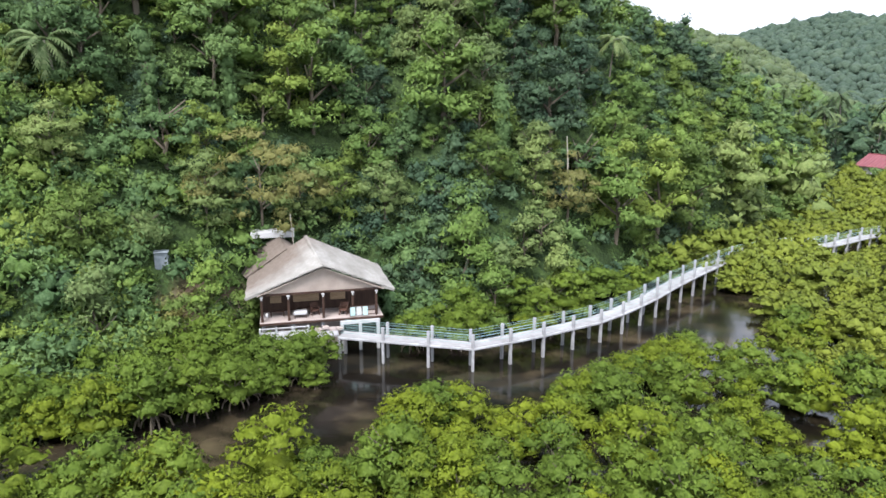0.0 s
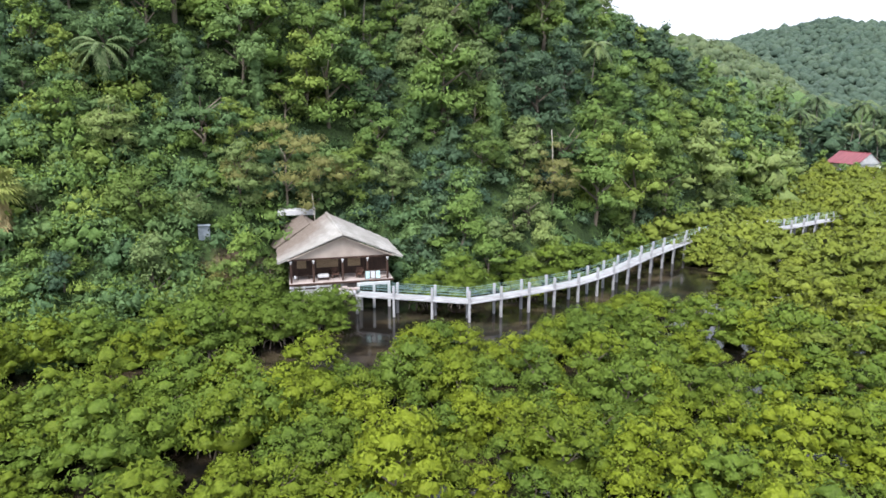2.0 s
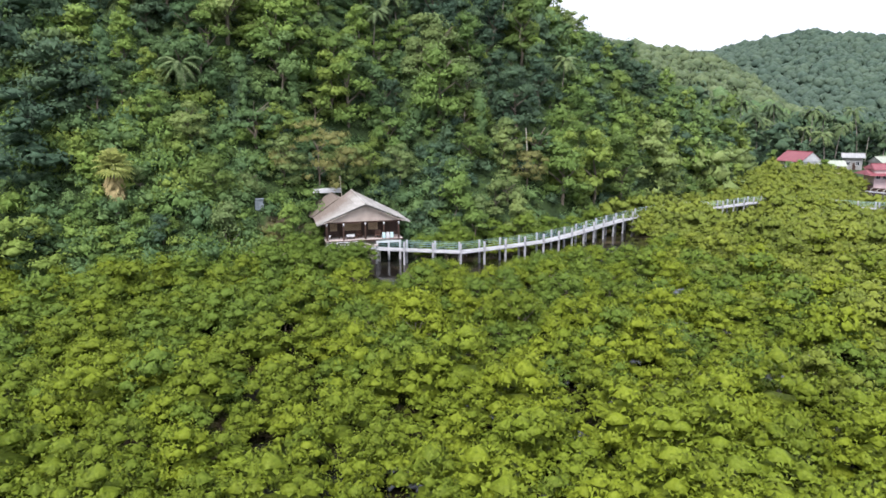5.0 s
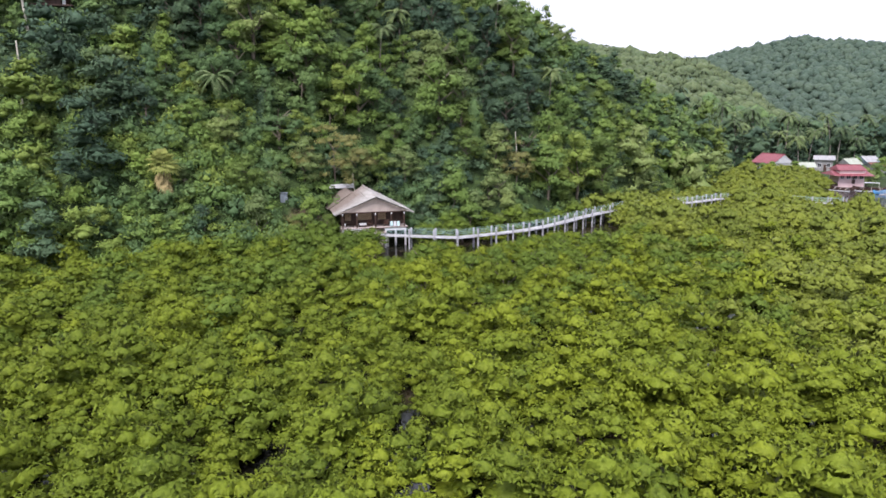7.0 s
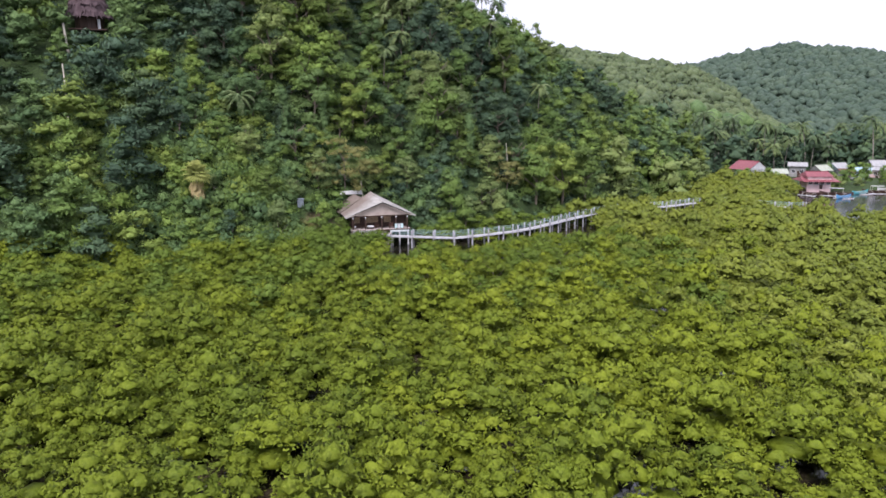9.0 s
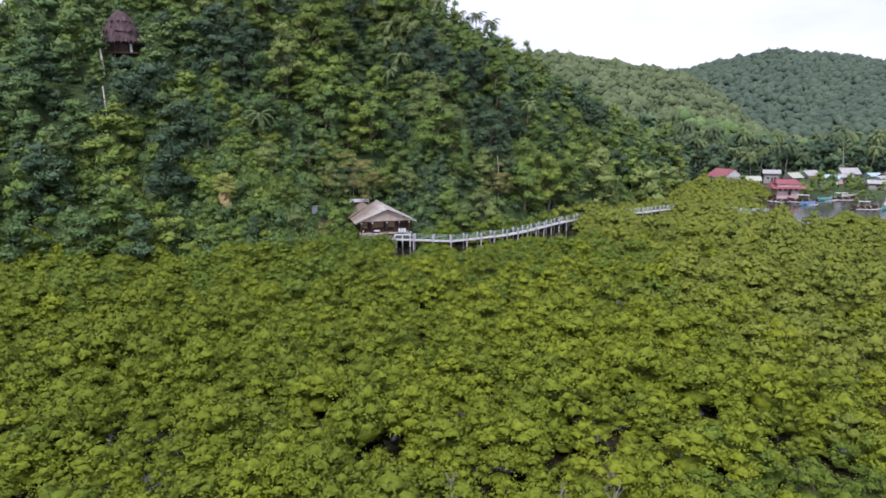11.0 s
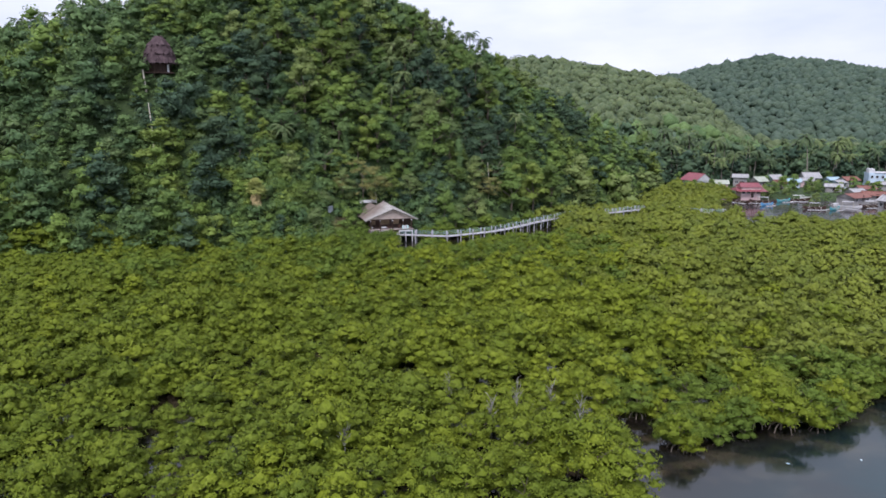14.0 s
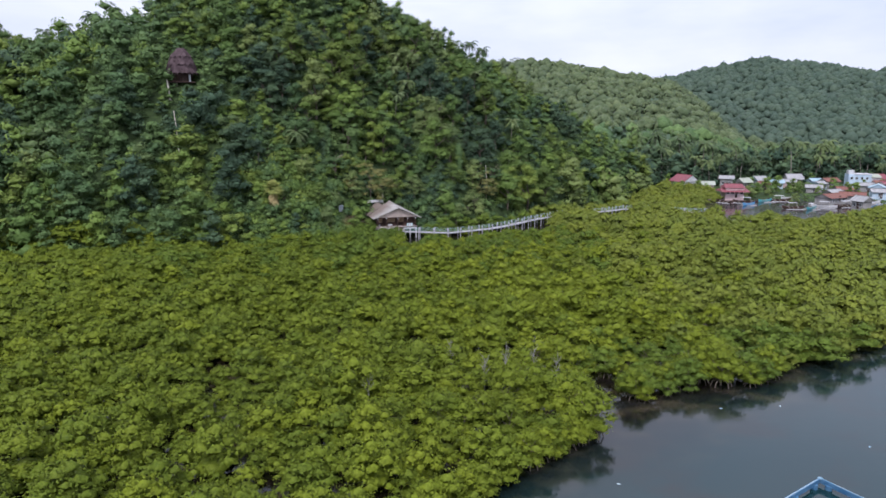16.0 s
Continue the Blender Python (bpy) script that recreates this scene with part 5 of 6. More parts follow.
def veranda_things():
    """What stands on the veranda."""
    def bench(x, y, turn, w, label):
        top = base("veranda_bench", HUT_POSE @ pose(x, y, 2.73, 0, 0, turn), label, "bench", "benches on the veranda")
        bm = bmesh.new()
        block(bm, (0, 0, 0.42), (w, 0.5, 0.06), 0, 0.01)
        part("seat", bm, DARKWOOD, top)
        for k in range(4):
            bm = bmesh.new()
            block(bm, (0, 0.24, 0.55 + 0.1 * k), (w, 0.04, 0.06), 0, 0.005)
            part("back_slat", bm, DARKWOOD, top)
        for sx in (-1, 1):
            for sy in (-1, 1):
                bm = bmesh.new()
                block(bm, (sx * (w / 2 - 0.05), sy * 0.21, 0.2 + 0.25 * (sy > 0)), (0.06, 0.06, 0.4 + 0.5 * (sy > 0)))
                part("leg", bm, DARKWOOD, top)
    bench(-1.3, 1.6, 0, 1.5, "dark wooden bench against the bamboo blind")
    bench(2.1, 1.2, 8, 0.9, "small dark wooden bench near the rail")
    bench(-3.5, 1.5, 0, 1.1, "dark wooden bench in the veranda corner")
    table = base("veranda_table", HUT_POSE @ pose(-1.7, 0.75, 2.73), "low table under a white cloth on the veranda", "table")
    bm = bmesh.new()
    block(bm, (0, 0, 0.5), (1.0, 0.6, 0.05), 0, 0.01)
    part("tabletop", bm, DARKWOOD, table)
    for sx in (-1, 1):
        for sy in (-1, 1):
            bm = bmesh.new()
            block(bm, (sx * 0.44, sy * 0.25, 0.24), (0.06, 0.06, 0.48))
            part("leg", bm, DARKWOOD, table)
    bm = bmesh.new()
    block(bm, (0, 0, 0.42), (1.06, 0.66, 0.26), 0, 0.05)
    cloth = part("tablecloth", bm, WHITE)
    cloth.matrix_basis = HUT_POSE @ pose(-1.7, 0.75, 2.73 + 0.01)
    tagged(cloth, "white cloth draped over the low veranda table", "tablecloth")
    rail = base("veranda_rail", HUT_POSE @ pose(0, -0.05, 2.73), "dark timber rail along the veranda's end", "railing")
    for x in (2.2, 3.25, 4.3):
        bm = bmesh.new()
        block(bm, (x, 0, 0.45), (0.07, 0.07, 0.9))
        part("rail_post", bm, DARKWOOD, rail)
    for z in (0.15, 0.5, 0.88):
        bm = bmesh.new()
        bar(bm, (2.2, 0, z), (4.3, 0, z), 0.05, 0.05)
        part("rail_bar", bm, DARKWOOD, rail)
    for k, x in enumerate((2.4, 2.9, 3.4)):
        bm = bmesh.new()
        bmesh.ops.create_grid(bm, x_segments=6, y_segments=5, size=0.5, matrix=pose(x, -0.14, 3.2, 90) @ Matrix.Diagonal((0.4, 0.72, 1, 1)))
        for v in bm.verts:
            v.co.y += 0.03 * math.sin(v.co.x * 22 + k) * (3.6 - v.co.z)
        bmesh.ops.solidify(bm, geom=bm.faces[:], thickness=0.012)
        towel = part("towel", bm, CLOTH_TEAL if k != 1 else WHITE)
        towel.matrix_basis = HUT_POSE
        tagged(towel, "pale teal towel hung over the veranda rail" if k != 1 else "white towel hung over the veranda rail", "towel", "towels on the rail")
    bm = bmesh.new()
    bmesh.ops.create_uvsphere(bm, u_segments=10, v_segments=7, radius=0.12, matrix=Matrix.Diagonal((1, 1, 1.5, 1)))
    lantern = part("lantern", bm, WHITE, None, smooth=True)
    lantern.matrix_basis = HUT_POSE @ pose(-4.3, 0.25, 3.25)
    tagged(lantern, "white lantern hung by the corner column", "lantern")


def veranda_chairs():
    """Two brown armchairs with crossed sides."""
    for x, y, turn in ((-0.55, 1.15, 15), (1.75, 0.75, -20)):
        top = base("veranda_chair", HUT_POSE @ pose(x, y, 2.73, 0, 0, turn), "reddish-brown wooden armchair on the veranda", "chair", "chairs on the veranda")
        bm = bmesh.new()
        block(bm, (0, 0, 0.42), (0.6, 0.55, 0.07), 0, 0.01)
        part("seat", bm, REDWOOD, top)
        for k in range(3):
            bm = bmesh.new()
            block(bm, (0, 0.27, 0.6 + 0.16 * k), (0.6, 0.04, 0.11), 0, 0.01)
            part("back_slat", bm, REDWOOD, top)
        for sx in (-1, 1):
            bm = bmesh.new()
            block(bm, (sx * 0.31, 0, 0.64), (0.07, 0.58, 0.05), 0, 0.01)
            part("armrest", bm, REDWOOD, top)
            for p, q in (((sx * 0.31, -0.25, 0.0), (sx * 0.31, 0.28, 0.98)), ((sx * 0.31, 0.28, 0.0), (sx * 0.31, -0.25, 0.64))):
                bm = bmesh.new()
                bar(bm, p, q, 0.05, 0.06)
                part("leg", bm, REDWOOD, top)


def behind_hut():
    """The pale flat roof behind the hut, a leaning pole and a small shed up the bank."""
    z = float(land(-17, 13.5))
    shed = base("water_tank_shelter", pose(-17.0, 13.6, z, 0, 0, 8), "white flat-roofed shelter on posts behind the hut", "shelter")
    roof_z = 8.1 - z
    bm = bmesh.new()
    block(bm, (0, 0, roof_z), (3.8, 1.8, 0.1), 0, 0.02)
    part("roof", bm, WHITE, shed)
    bm = bmesh.new()
    block(bm, (0, -0.92, roof_z - 0.22), (3.8, 0.06, 0.45))
    part("fascia", bm, WHITE, shed)
    for x in (-1.7, 1.7):
        for y in (-0.7, 0.7):
            bm = bmesh.new()
            block(bm, (x, y, roof_z / 2 - 0.3), (0.12, 0.12, roof_z + 0.5))
            part("post", bm, DARKWOOD, shed)
    pole = bmesh.new()
    bar(pole, (-14.6, 11.6, 3.5), (-15.1, 12.0, 10.0), 0.06, 0.04, 7)
    tagged(part("pole", pole, BARK_PALE), "thin pale pole leaning behind the thatched roof", "pole")
    z = float(land(-25.1, 8.2))
    box = base("bank_shed", pose(-25.1, 8.2, z, 0, 0, 12), "small bluish-white shed on the bank among trees", "shed")
    bm = bmesh.new()
    block(bm, (0, 0, 0.45), (1.05, 0.8, 1.4), 0, 0.02)
    part("wall", bm, SHED_BOARD, box)
    bm = bmesh.new()
    block(bm, (0, -0.05, 1.19), (1.2, 1.0, 0.08), 0, 0.02)
    part("roof", bm, SHED_BOARD, box)


def side_fence():
    """A short white fence along the bank west of the landing."""
    f = base("bank_fence", pose(-20.2, 4.9, 0.85), "short white painted fence on the bank beside the hut", "fence")
    for x in (-1.1, 0.0, 1.1):
        bm = bmesh.new()
        block(bm, (x, 0, 0.7), (0.14, 0.14, 1.9), 0, 0.015)
        part("fence_post", bm, CONCRETE, f)
    for z in (0.95, 1.3):
        bm = bmesh.new()
        bar(bm, (-1.1, 0, z), (1.1, 0, z), 0.07, 0.07)
        part("fence_rail", bm, CONCRETE, f)


hut()
side_fence()
veranda_things()
veranda_chairs()
behind_hut()


# ---- single trees and the tree house ----
def special_trees():
    rng, t_rng = np.random.default_rng(51), random.Random(52)
    # Dry, half-bare tree and pale feathery companions round the hut.
    for x, y, tall, mat, label in FEATHERY:
        big = tall > 9
        lobes = dome_lobes(rng, 26 if big else 17, tall * (0.6 if big else 0.43), tall, 0.6, 1.15 if big else 1.0, 0.5)
        lobes = [(lx, ly, lz, r, 0.6) for lx, ly, lz, r, _ in lobes]
        lobes += [(lx * 0.75, ly * 0.75, lz * rng.uniform(0.35, 0.72), r * 0.9, 0.75) for lx, ly, lz, r, _ in lobes[2:15]]
        data = crown_mesh("crown", crown(rng, lobes, 4200 if big else 2400, 0.34, 0.13, 0.5, 1.2, 0.1, 0.6, (0.55, 1.3)), [mat, mat])
        z = float(land(x, y)) - 0.3
        tree("tree", pose(x, y, z), trunk_mesh("trunk", t_rng, tall * 0.7, 0.15, 8, 2.4, BARK), data, label, "tree", "trees on the slope")
    # Trunks wrapped in creepers, and a dark spreading tree.
    for x, y, tall, wide in ((-28.5, 18.0, 8.5, 0.75), (-21.9, 21.5, 7.5, 0.85), (-2.0, 27.0, 7.0, 0.9), (-44.0, 12.0, 9.0, 0.9), (5.5, 27.0, 7.5, 1.0)):
        lobes = [(rng.uniform(-0.3, 0.3), rng.uniform(-0.3, 0.3), tall * (k + 0.5) / 9, wide * rng.uniform(0.75, 1.15), 1.1) for k in range(9)]
        data = crown_mesh("crown", crown(rng, lobes, 620, 0.3, 0.2, 0.1, 1.0, 0.5, 0.85, (0.8, 1.2)), [LEAF_DARK, LEAF_DARK])
        tree("tree", pose(x, y, float(land(x, y)) - 0.4), trunk_mesh("trunk", t_rng, tall * 0.9, 0.18, 5, 0.9, BARK), data, "tall narrow tree wrapped in dark creepers", "tree", "creeper-covered trees")
    for x, y in ((-26.5, 15.5), (15.0, 30.0)):
        lobes = [(lx, ly, lz, r, 0.5) for lx, ly, lz, r, _ in dome_lobes(rng, 14, 3.6, 6.0, 0.8, 1.3, 0.7)]
        data = crown_mesh("crown", crown(rng, lobes, 1000, 0.4, 0.2, 0.5, 1.0, 0.2, 0.7, (0.7, 1.2)), [LEAF_DARK, LEAF_DARK])
        tree("tree", pose(x, y, float(land(x, y)) - 0.4), trunk_mesh("trunk", t_rng, 5.0, 0.25, 9, 3.6, BARK), data, "wide dark tree with layered branches on the slope", "tree", "trees on the slope")
    # Fan palm with a dry skirt.
    x, y = -39.5, 0.3
    z = float(land(x, y))
    top = base("fan_palm", pose(x, y, z), "fan palm with yellowing crown and dry hanging skirt", "palm")
    h = 12.6 - z
    new("trunk", palm_trunk(t_rng, h, 0.0)).parent = top
    for name, count, mat, length, lo, hi in (("crown", 54, LEAF_FAN, 1.4, -0.6, 1.5), ("dry_skirt", 36, DRY, 1.1, -1.5, -0.95)):
        vs = []
        for k in range(count):
            a, rise = k * 2.4 + t_rng.uniform(-0.2, 0.2), t_rng.uniform(lo, hi)
            out = Vector((math.cos(a) * math.cos(rise), math.sin(a) * math.cos(rise), math.sin(rise)))
            left = Vector((-math.sin(a), math.cos(a), 0))
            root = Vector((0, 0, -0.25 if lo > -1 else -0.5 - 1.7 * t_rng.random()))
            hub = root + out * t_rng.uniform(0.85, 1.35)
            stem = left * 0.035
            vs += [root - stem, root + stem, hub]
            up = left.cross(out) * -1
            for j in range(13):
                b0 = (j - 6) * 0.3
                ray = out * math.cos(b0) + left * math.sin(b0) + up * 0.25 * abs(math.sin(b0))
                side = (left * math.cos(b0) - out * math.sin(b0)) * 0.1
                mid = hub + ray * length * 0.6
                tip = hub + ray * length * (1.0 - 0.012 * (j - 6) ** 2) - Vector((0, 0, 0.28 * length))
                vs += [hub, mid - side, mid + side, mid - side, tip, mid + side]
        v = np.array([tuple(p) for p in vs])
        ob = face_mesh(name, v, np.arange(len(v)).reshape(-1, 3), [mat], outward=unit(v + (0, 0, 0.9)), tint=np.full(len(v), 0.6))
        ob.parent = top
        ob.location.z = h
    # Pale bare trunks on the upper slope.
    for (ax, ay, az), (bx, by, bz), r in (((-68.4, 27.5, 26.0), (-69.6, 29.5, 38.8), 0.3), ((-62.9, 12.5, 18.0), (-64.6, 16.5, 29.8), 0.18), ((-54.0, 20.2, 20.5), (-53.2, 20.6, 25.0), 0.15),
                                          ((13.0, 26.5, 10.0), (12.6, 26.0, 15.8), 0.1), ((-13.2, 39.2, 25.0), (-13.4, 39.0, 31.5), 0.15)):
        bm = bmesh.new()
        mid = Vector((ax, ay, az)).lerp(Vector((bx, by, bz)), 0.5) + Vector((r, 0, 0))
        bar(bm, (ax, ay, float(land(ax, ay)) - 0.5), mid, r, r * 0.85, 7)
        bar(bm, mid, (bx, by, bz), r * 0.85, r * 0.6, 7)
        if r > 0.25:
            bar(bm, (bx, by, bz - 0.3), (bx - r * 5, by, bz + r * 4), r * 0.5, r * 0.3, 6)
        tagged(part("bare_trunk", bm, BARK_PALE), "pale bare tree trunk rising from the forest", "tree trunk", "bare trunks on the hill")


DRY = plain("dry_palm_leaf", (0.25, 0.2, 0.09), (0.4, 0.32, 0.15), 2.0, 0.9)
THATCH_PURPLE = plain("purplish_brown_thatch", (0.055, 0.036, 0.04), (0.115, 0.08, 0.085), 0.6, 0.95, depth=0.05)


def tree_house():
    z = 37.3
    t = base("tree_house", pose(-67.6, 36.6, z, 0, 0, 12) @ Matrix.Diagonal((0.84, 0.84, 1.0, 1)), "dark tree house with shaggy purplish thatch above the canopy", "tree house")
    rng = random.Random(9)
    for r0, r1, zb, zt in ((5.0, 3.9, 2.6, 4.8), (4.3, 2.9, 4.7, 6.9), (3.2, 0.9, 6.8, 9.0)):
        bm = bmesh.new()
        bmesh.ops.create_cone(bm, cap_ends=True, segments=16, radius1=r0, radius2=r1, depth=zt - zb, matrix=pose(0, 0, (zb + zt) / 2))
        bmesh.ops.subdivide_edges(bm, edges=bm.edges[:], cuts=2)
        for v in bm.verts:
            v.co += Vector((rng.uniform(-1, 1), rng.uniform(-1, 1), rng.uniform(-1, 0.6))) * 0.3
        tier = part("roof_tier", bm, THATCH_PURPLE, t)
        # Loose ends of the thatch.
        bm = bmesh.new()
        for k in range(150):
            a, u = rng.uniform(0, 6.283), rng.random()
            r, h = (r0 + (r1 - r0) * u) * 1.02, zb + (zt - zb) * u
            o, side = Vector((math.cos(a), math.sin(a), 0)), Vector((-math.sin(a), math.cos(a), 0))
            tip = o * (r + rng.uniform(0.2, 0.6)) + Vector((0, 0, h - rng.uniform(0.5, 1.1)))
            bm.faces.new([bm.verts.new(p) for p in (o * r + side * 0.28 + Vector((0, 0, h + 0.1)), o * r - side * 0.28 + Vector((0, 0, h + 0.1)), tip)])
        part("thatch_fringe", bm, THATCH_PURPLE, tier)
    bm = bmesh.new()
    bmesh.ops.create_cone(bm, cap_ends=True, segments=12, radius1=3.2, radius2=3.2, depth=2.6, matrix=pose(0, 0, 1.6))
    part("wall", bm, DARKWOOD, t)
    bm = bmesh.new()
    block(bm, (0, 0, 0.2), (8.0, 7.2, 0.25), 0, 0.03)
    part("platform", bm, DARKWOOD, t)
    for k in range(6):
        a = k * math.pi / 3
        x, y = 3.0 * math.cos(a), 3.0 * math.sin(a)
        bm = bmesh.new()
        bar(bm, (x, y, 0.2), (x * 1.05, y * 1.05, float(land(-67.6 + x, 36.6 + y)) - z - 0.5), 0.16, 0.14, 7)
        part("stilt", bm, BARK, t)
    bm = bmesh.new()
    block(bm, (2.4, -3.1, 1.2), (0.6, 0.12, 1.9), 0, 0.02)
    part("door", bm, WHITE, t, "pale painted door")


special_trees()
tree_house()


# ---- the village ----
RED = plain("red_sheet_roof", (0.15, 0.036, 0.046), (0.23, 0.07, 0.078), 0.4, 0.5, stretch=(6, 1, 1))
RUST = plain("rusty_sheet_roof", (0.12, 0.05, 0.04), (0.22, 0.1, 0.075), 0.5, 0.75, stretch=(6, 1, 1))
GREY_SHEET = plain("grey_sheet_roof", (0.2, 0.2, 0.2), (0.34, 0.335, 0.33), 0.4, 0.5, stretch=(6, 1, 1))
CREAM_SHEET = plain("cream_sheet_roof", (0.24, 0.26, 0.2), (0.35, 0.37, 0.31), 0.4, 0.6, stretch=(6, 1, 1))
BLUE_SHEET = plain("pale_blue_sheet_roof", (0.2, 0.3, 0.34), (0.34, 0.44, 0.49), 0.4, 0.5, stretch=(6, 1, 1))
PINK_WALL = plain("cream_pink_wall", (0.58, 0.41, 0.4), (0.7, 0.54, 0.53), 0.6, 0.8)
BLUE_WALL = plain("pale_blue_wall", (0.34, 0.44, 0.53), (0.5, 0.6, 0.68), 0.5, 0.8)
GREY_WALL = plain("bare_block_wall", (0.2, 0.195, 0.19), (0.34, 0.33, 0.32), 0.6, 0.9)
GLASS_DARK = material("dark_window_glass", lambda t: bsdf(t, (0.02, 0.024, 0.028), 0.08, spec=0.5))
TEAL_PAINT = plain("teal_boat_paint", (0.05, 0.26, 0.30), (0.10, 0.38, 0.42), 1.2, 0.5)
BLUE_PAINT = plain("blue_boat_paint", (0.05, 0.20, 0.42), (0.12, 0.33, 0.55), 1.2, 0.5)


def window(parent, x, y, z, w=1.0, h=1.1):
    bm = bmesh.new()
    for dx, dz, sx, sz in ((0, h / 2, w + 0.16, 0.09), (0, -h / 2, w + 0.16, 0.09), (-w / 2, 0, 0.09, h), (w / 2, 0, 0.09, h), (0, 0, 0.06, h)):
        block(bm, (dx, 0, dz), (sx, 0.1, sz))
    win = part("window", bm, WHITE, parent)
    win.location = (x, y, z)
    bm = bmesh.new()
    block(bm, (0, 0.02, 0), (w, 0.04, h))
    part("pane", bm, GLASS_DARK, win)


def house(x, y, turn, w, d, wall_h, roof_h, wall, roof, label, over=0.6, tiers=1, windows=2, z=None, hip=0.0):
    """A small house: walls, ribbed roof slopes, gables, door and windows towards the water."""
    z = max(float(land(x, y)), 0.8) if z is None else z
    h = base("house", pose(x, y, z, 0, 0, turn), label, "house", "village houses")
    bm = bmesh.new()
    block(bm, (0, 0, wall_h / 2 - 0.6), (w, d, wall_h + 1.2), 0, 0.03)
    part("wall", bm, wall, h)
    for k in range(tiers):
        grow = over + (1.3 if k < tiers - 1 else 0.0)
        zb = wall_h - 0.05 - (tiers - 1 - k) * 1.3
        zr = zb + (roof_h if k == tiers - 1 else 1.1)
        hw, hd = w / 2 + grow, d / 2 + grow
        rx = hw * (1 - hip)
        for sgn in (-1, 1):
            bm = bmesh.new()
            e0, e1, t1, t0 = Vector((-hw, sgn * hd, zb)), Vector((hw, sgn * hd, zb)), Vector((rx, 0, zr)), Vector((-rx, 0, zr))
            ribs = 20
            ends = []
            for drop in (0.0, -0.08):
                for lo, hi in ((e0, e1), (t0, t1)):
                    ends.append([bm.verts.new(lo.lerp(hi, j / ribs) + Vector((0, 0, drop + (0.05 if j % 2 else 0.0)))) for j in range(ribs + 1)])
            for j in range(ribs):
                for lo, hi in ((0, 1), (2, 3), (0, 2), (1, 3)):
                    bm.faces.new((ends[lo][j], ends[lo][j + 1], ends[hi][j + 1], ends[hi][j]))
            bmesh.ops.recalc_face_normals(bm, faces=bm.faces[:])
            part("roof_slope", bm, roof, h)
        for sgn in (-1, 1):
            bm = bmesh.new()
            plate(bm, [(sgn * (hw - 0.3 if hip == 0 else hw), -hd, zb), (sgn * (hw - 0.3 if hip == 0 else hw), hd, zb), (sgn * rx * 0.99, 0, zr)][:: sgn], 0.06)
            part("gable" if hip == 0 else "roof_hip", bm, wall if hip == 0 else roof, h)
    bm = bmesh.new()
    bar(bm, (-(w / 2 + over) * (1 - hip), 0, wall_h + roof_h), ((w / 2 + over) * (1 - hip), 0, wall_h + roof_h), 0.22, 0.12)
    part("ridge_cap", bm, roof, h)
    for k in range(windows):
        window(h, -w / 2 + w * (k + 0.5) / windows, -d / 2 - 0.04, wall_h * 0.52)
    bm = bmesh.new()
    block(bm, (w * 0.08, -d / 2 - 0.03, 1.0), (0.85, 0.07, 2.0), 0, 0.01)
    part("door", bm, DARKWOOD, h)
    return h


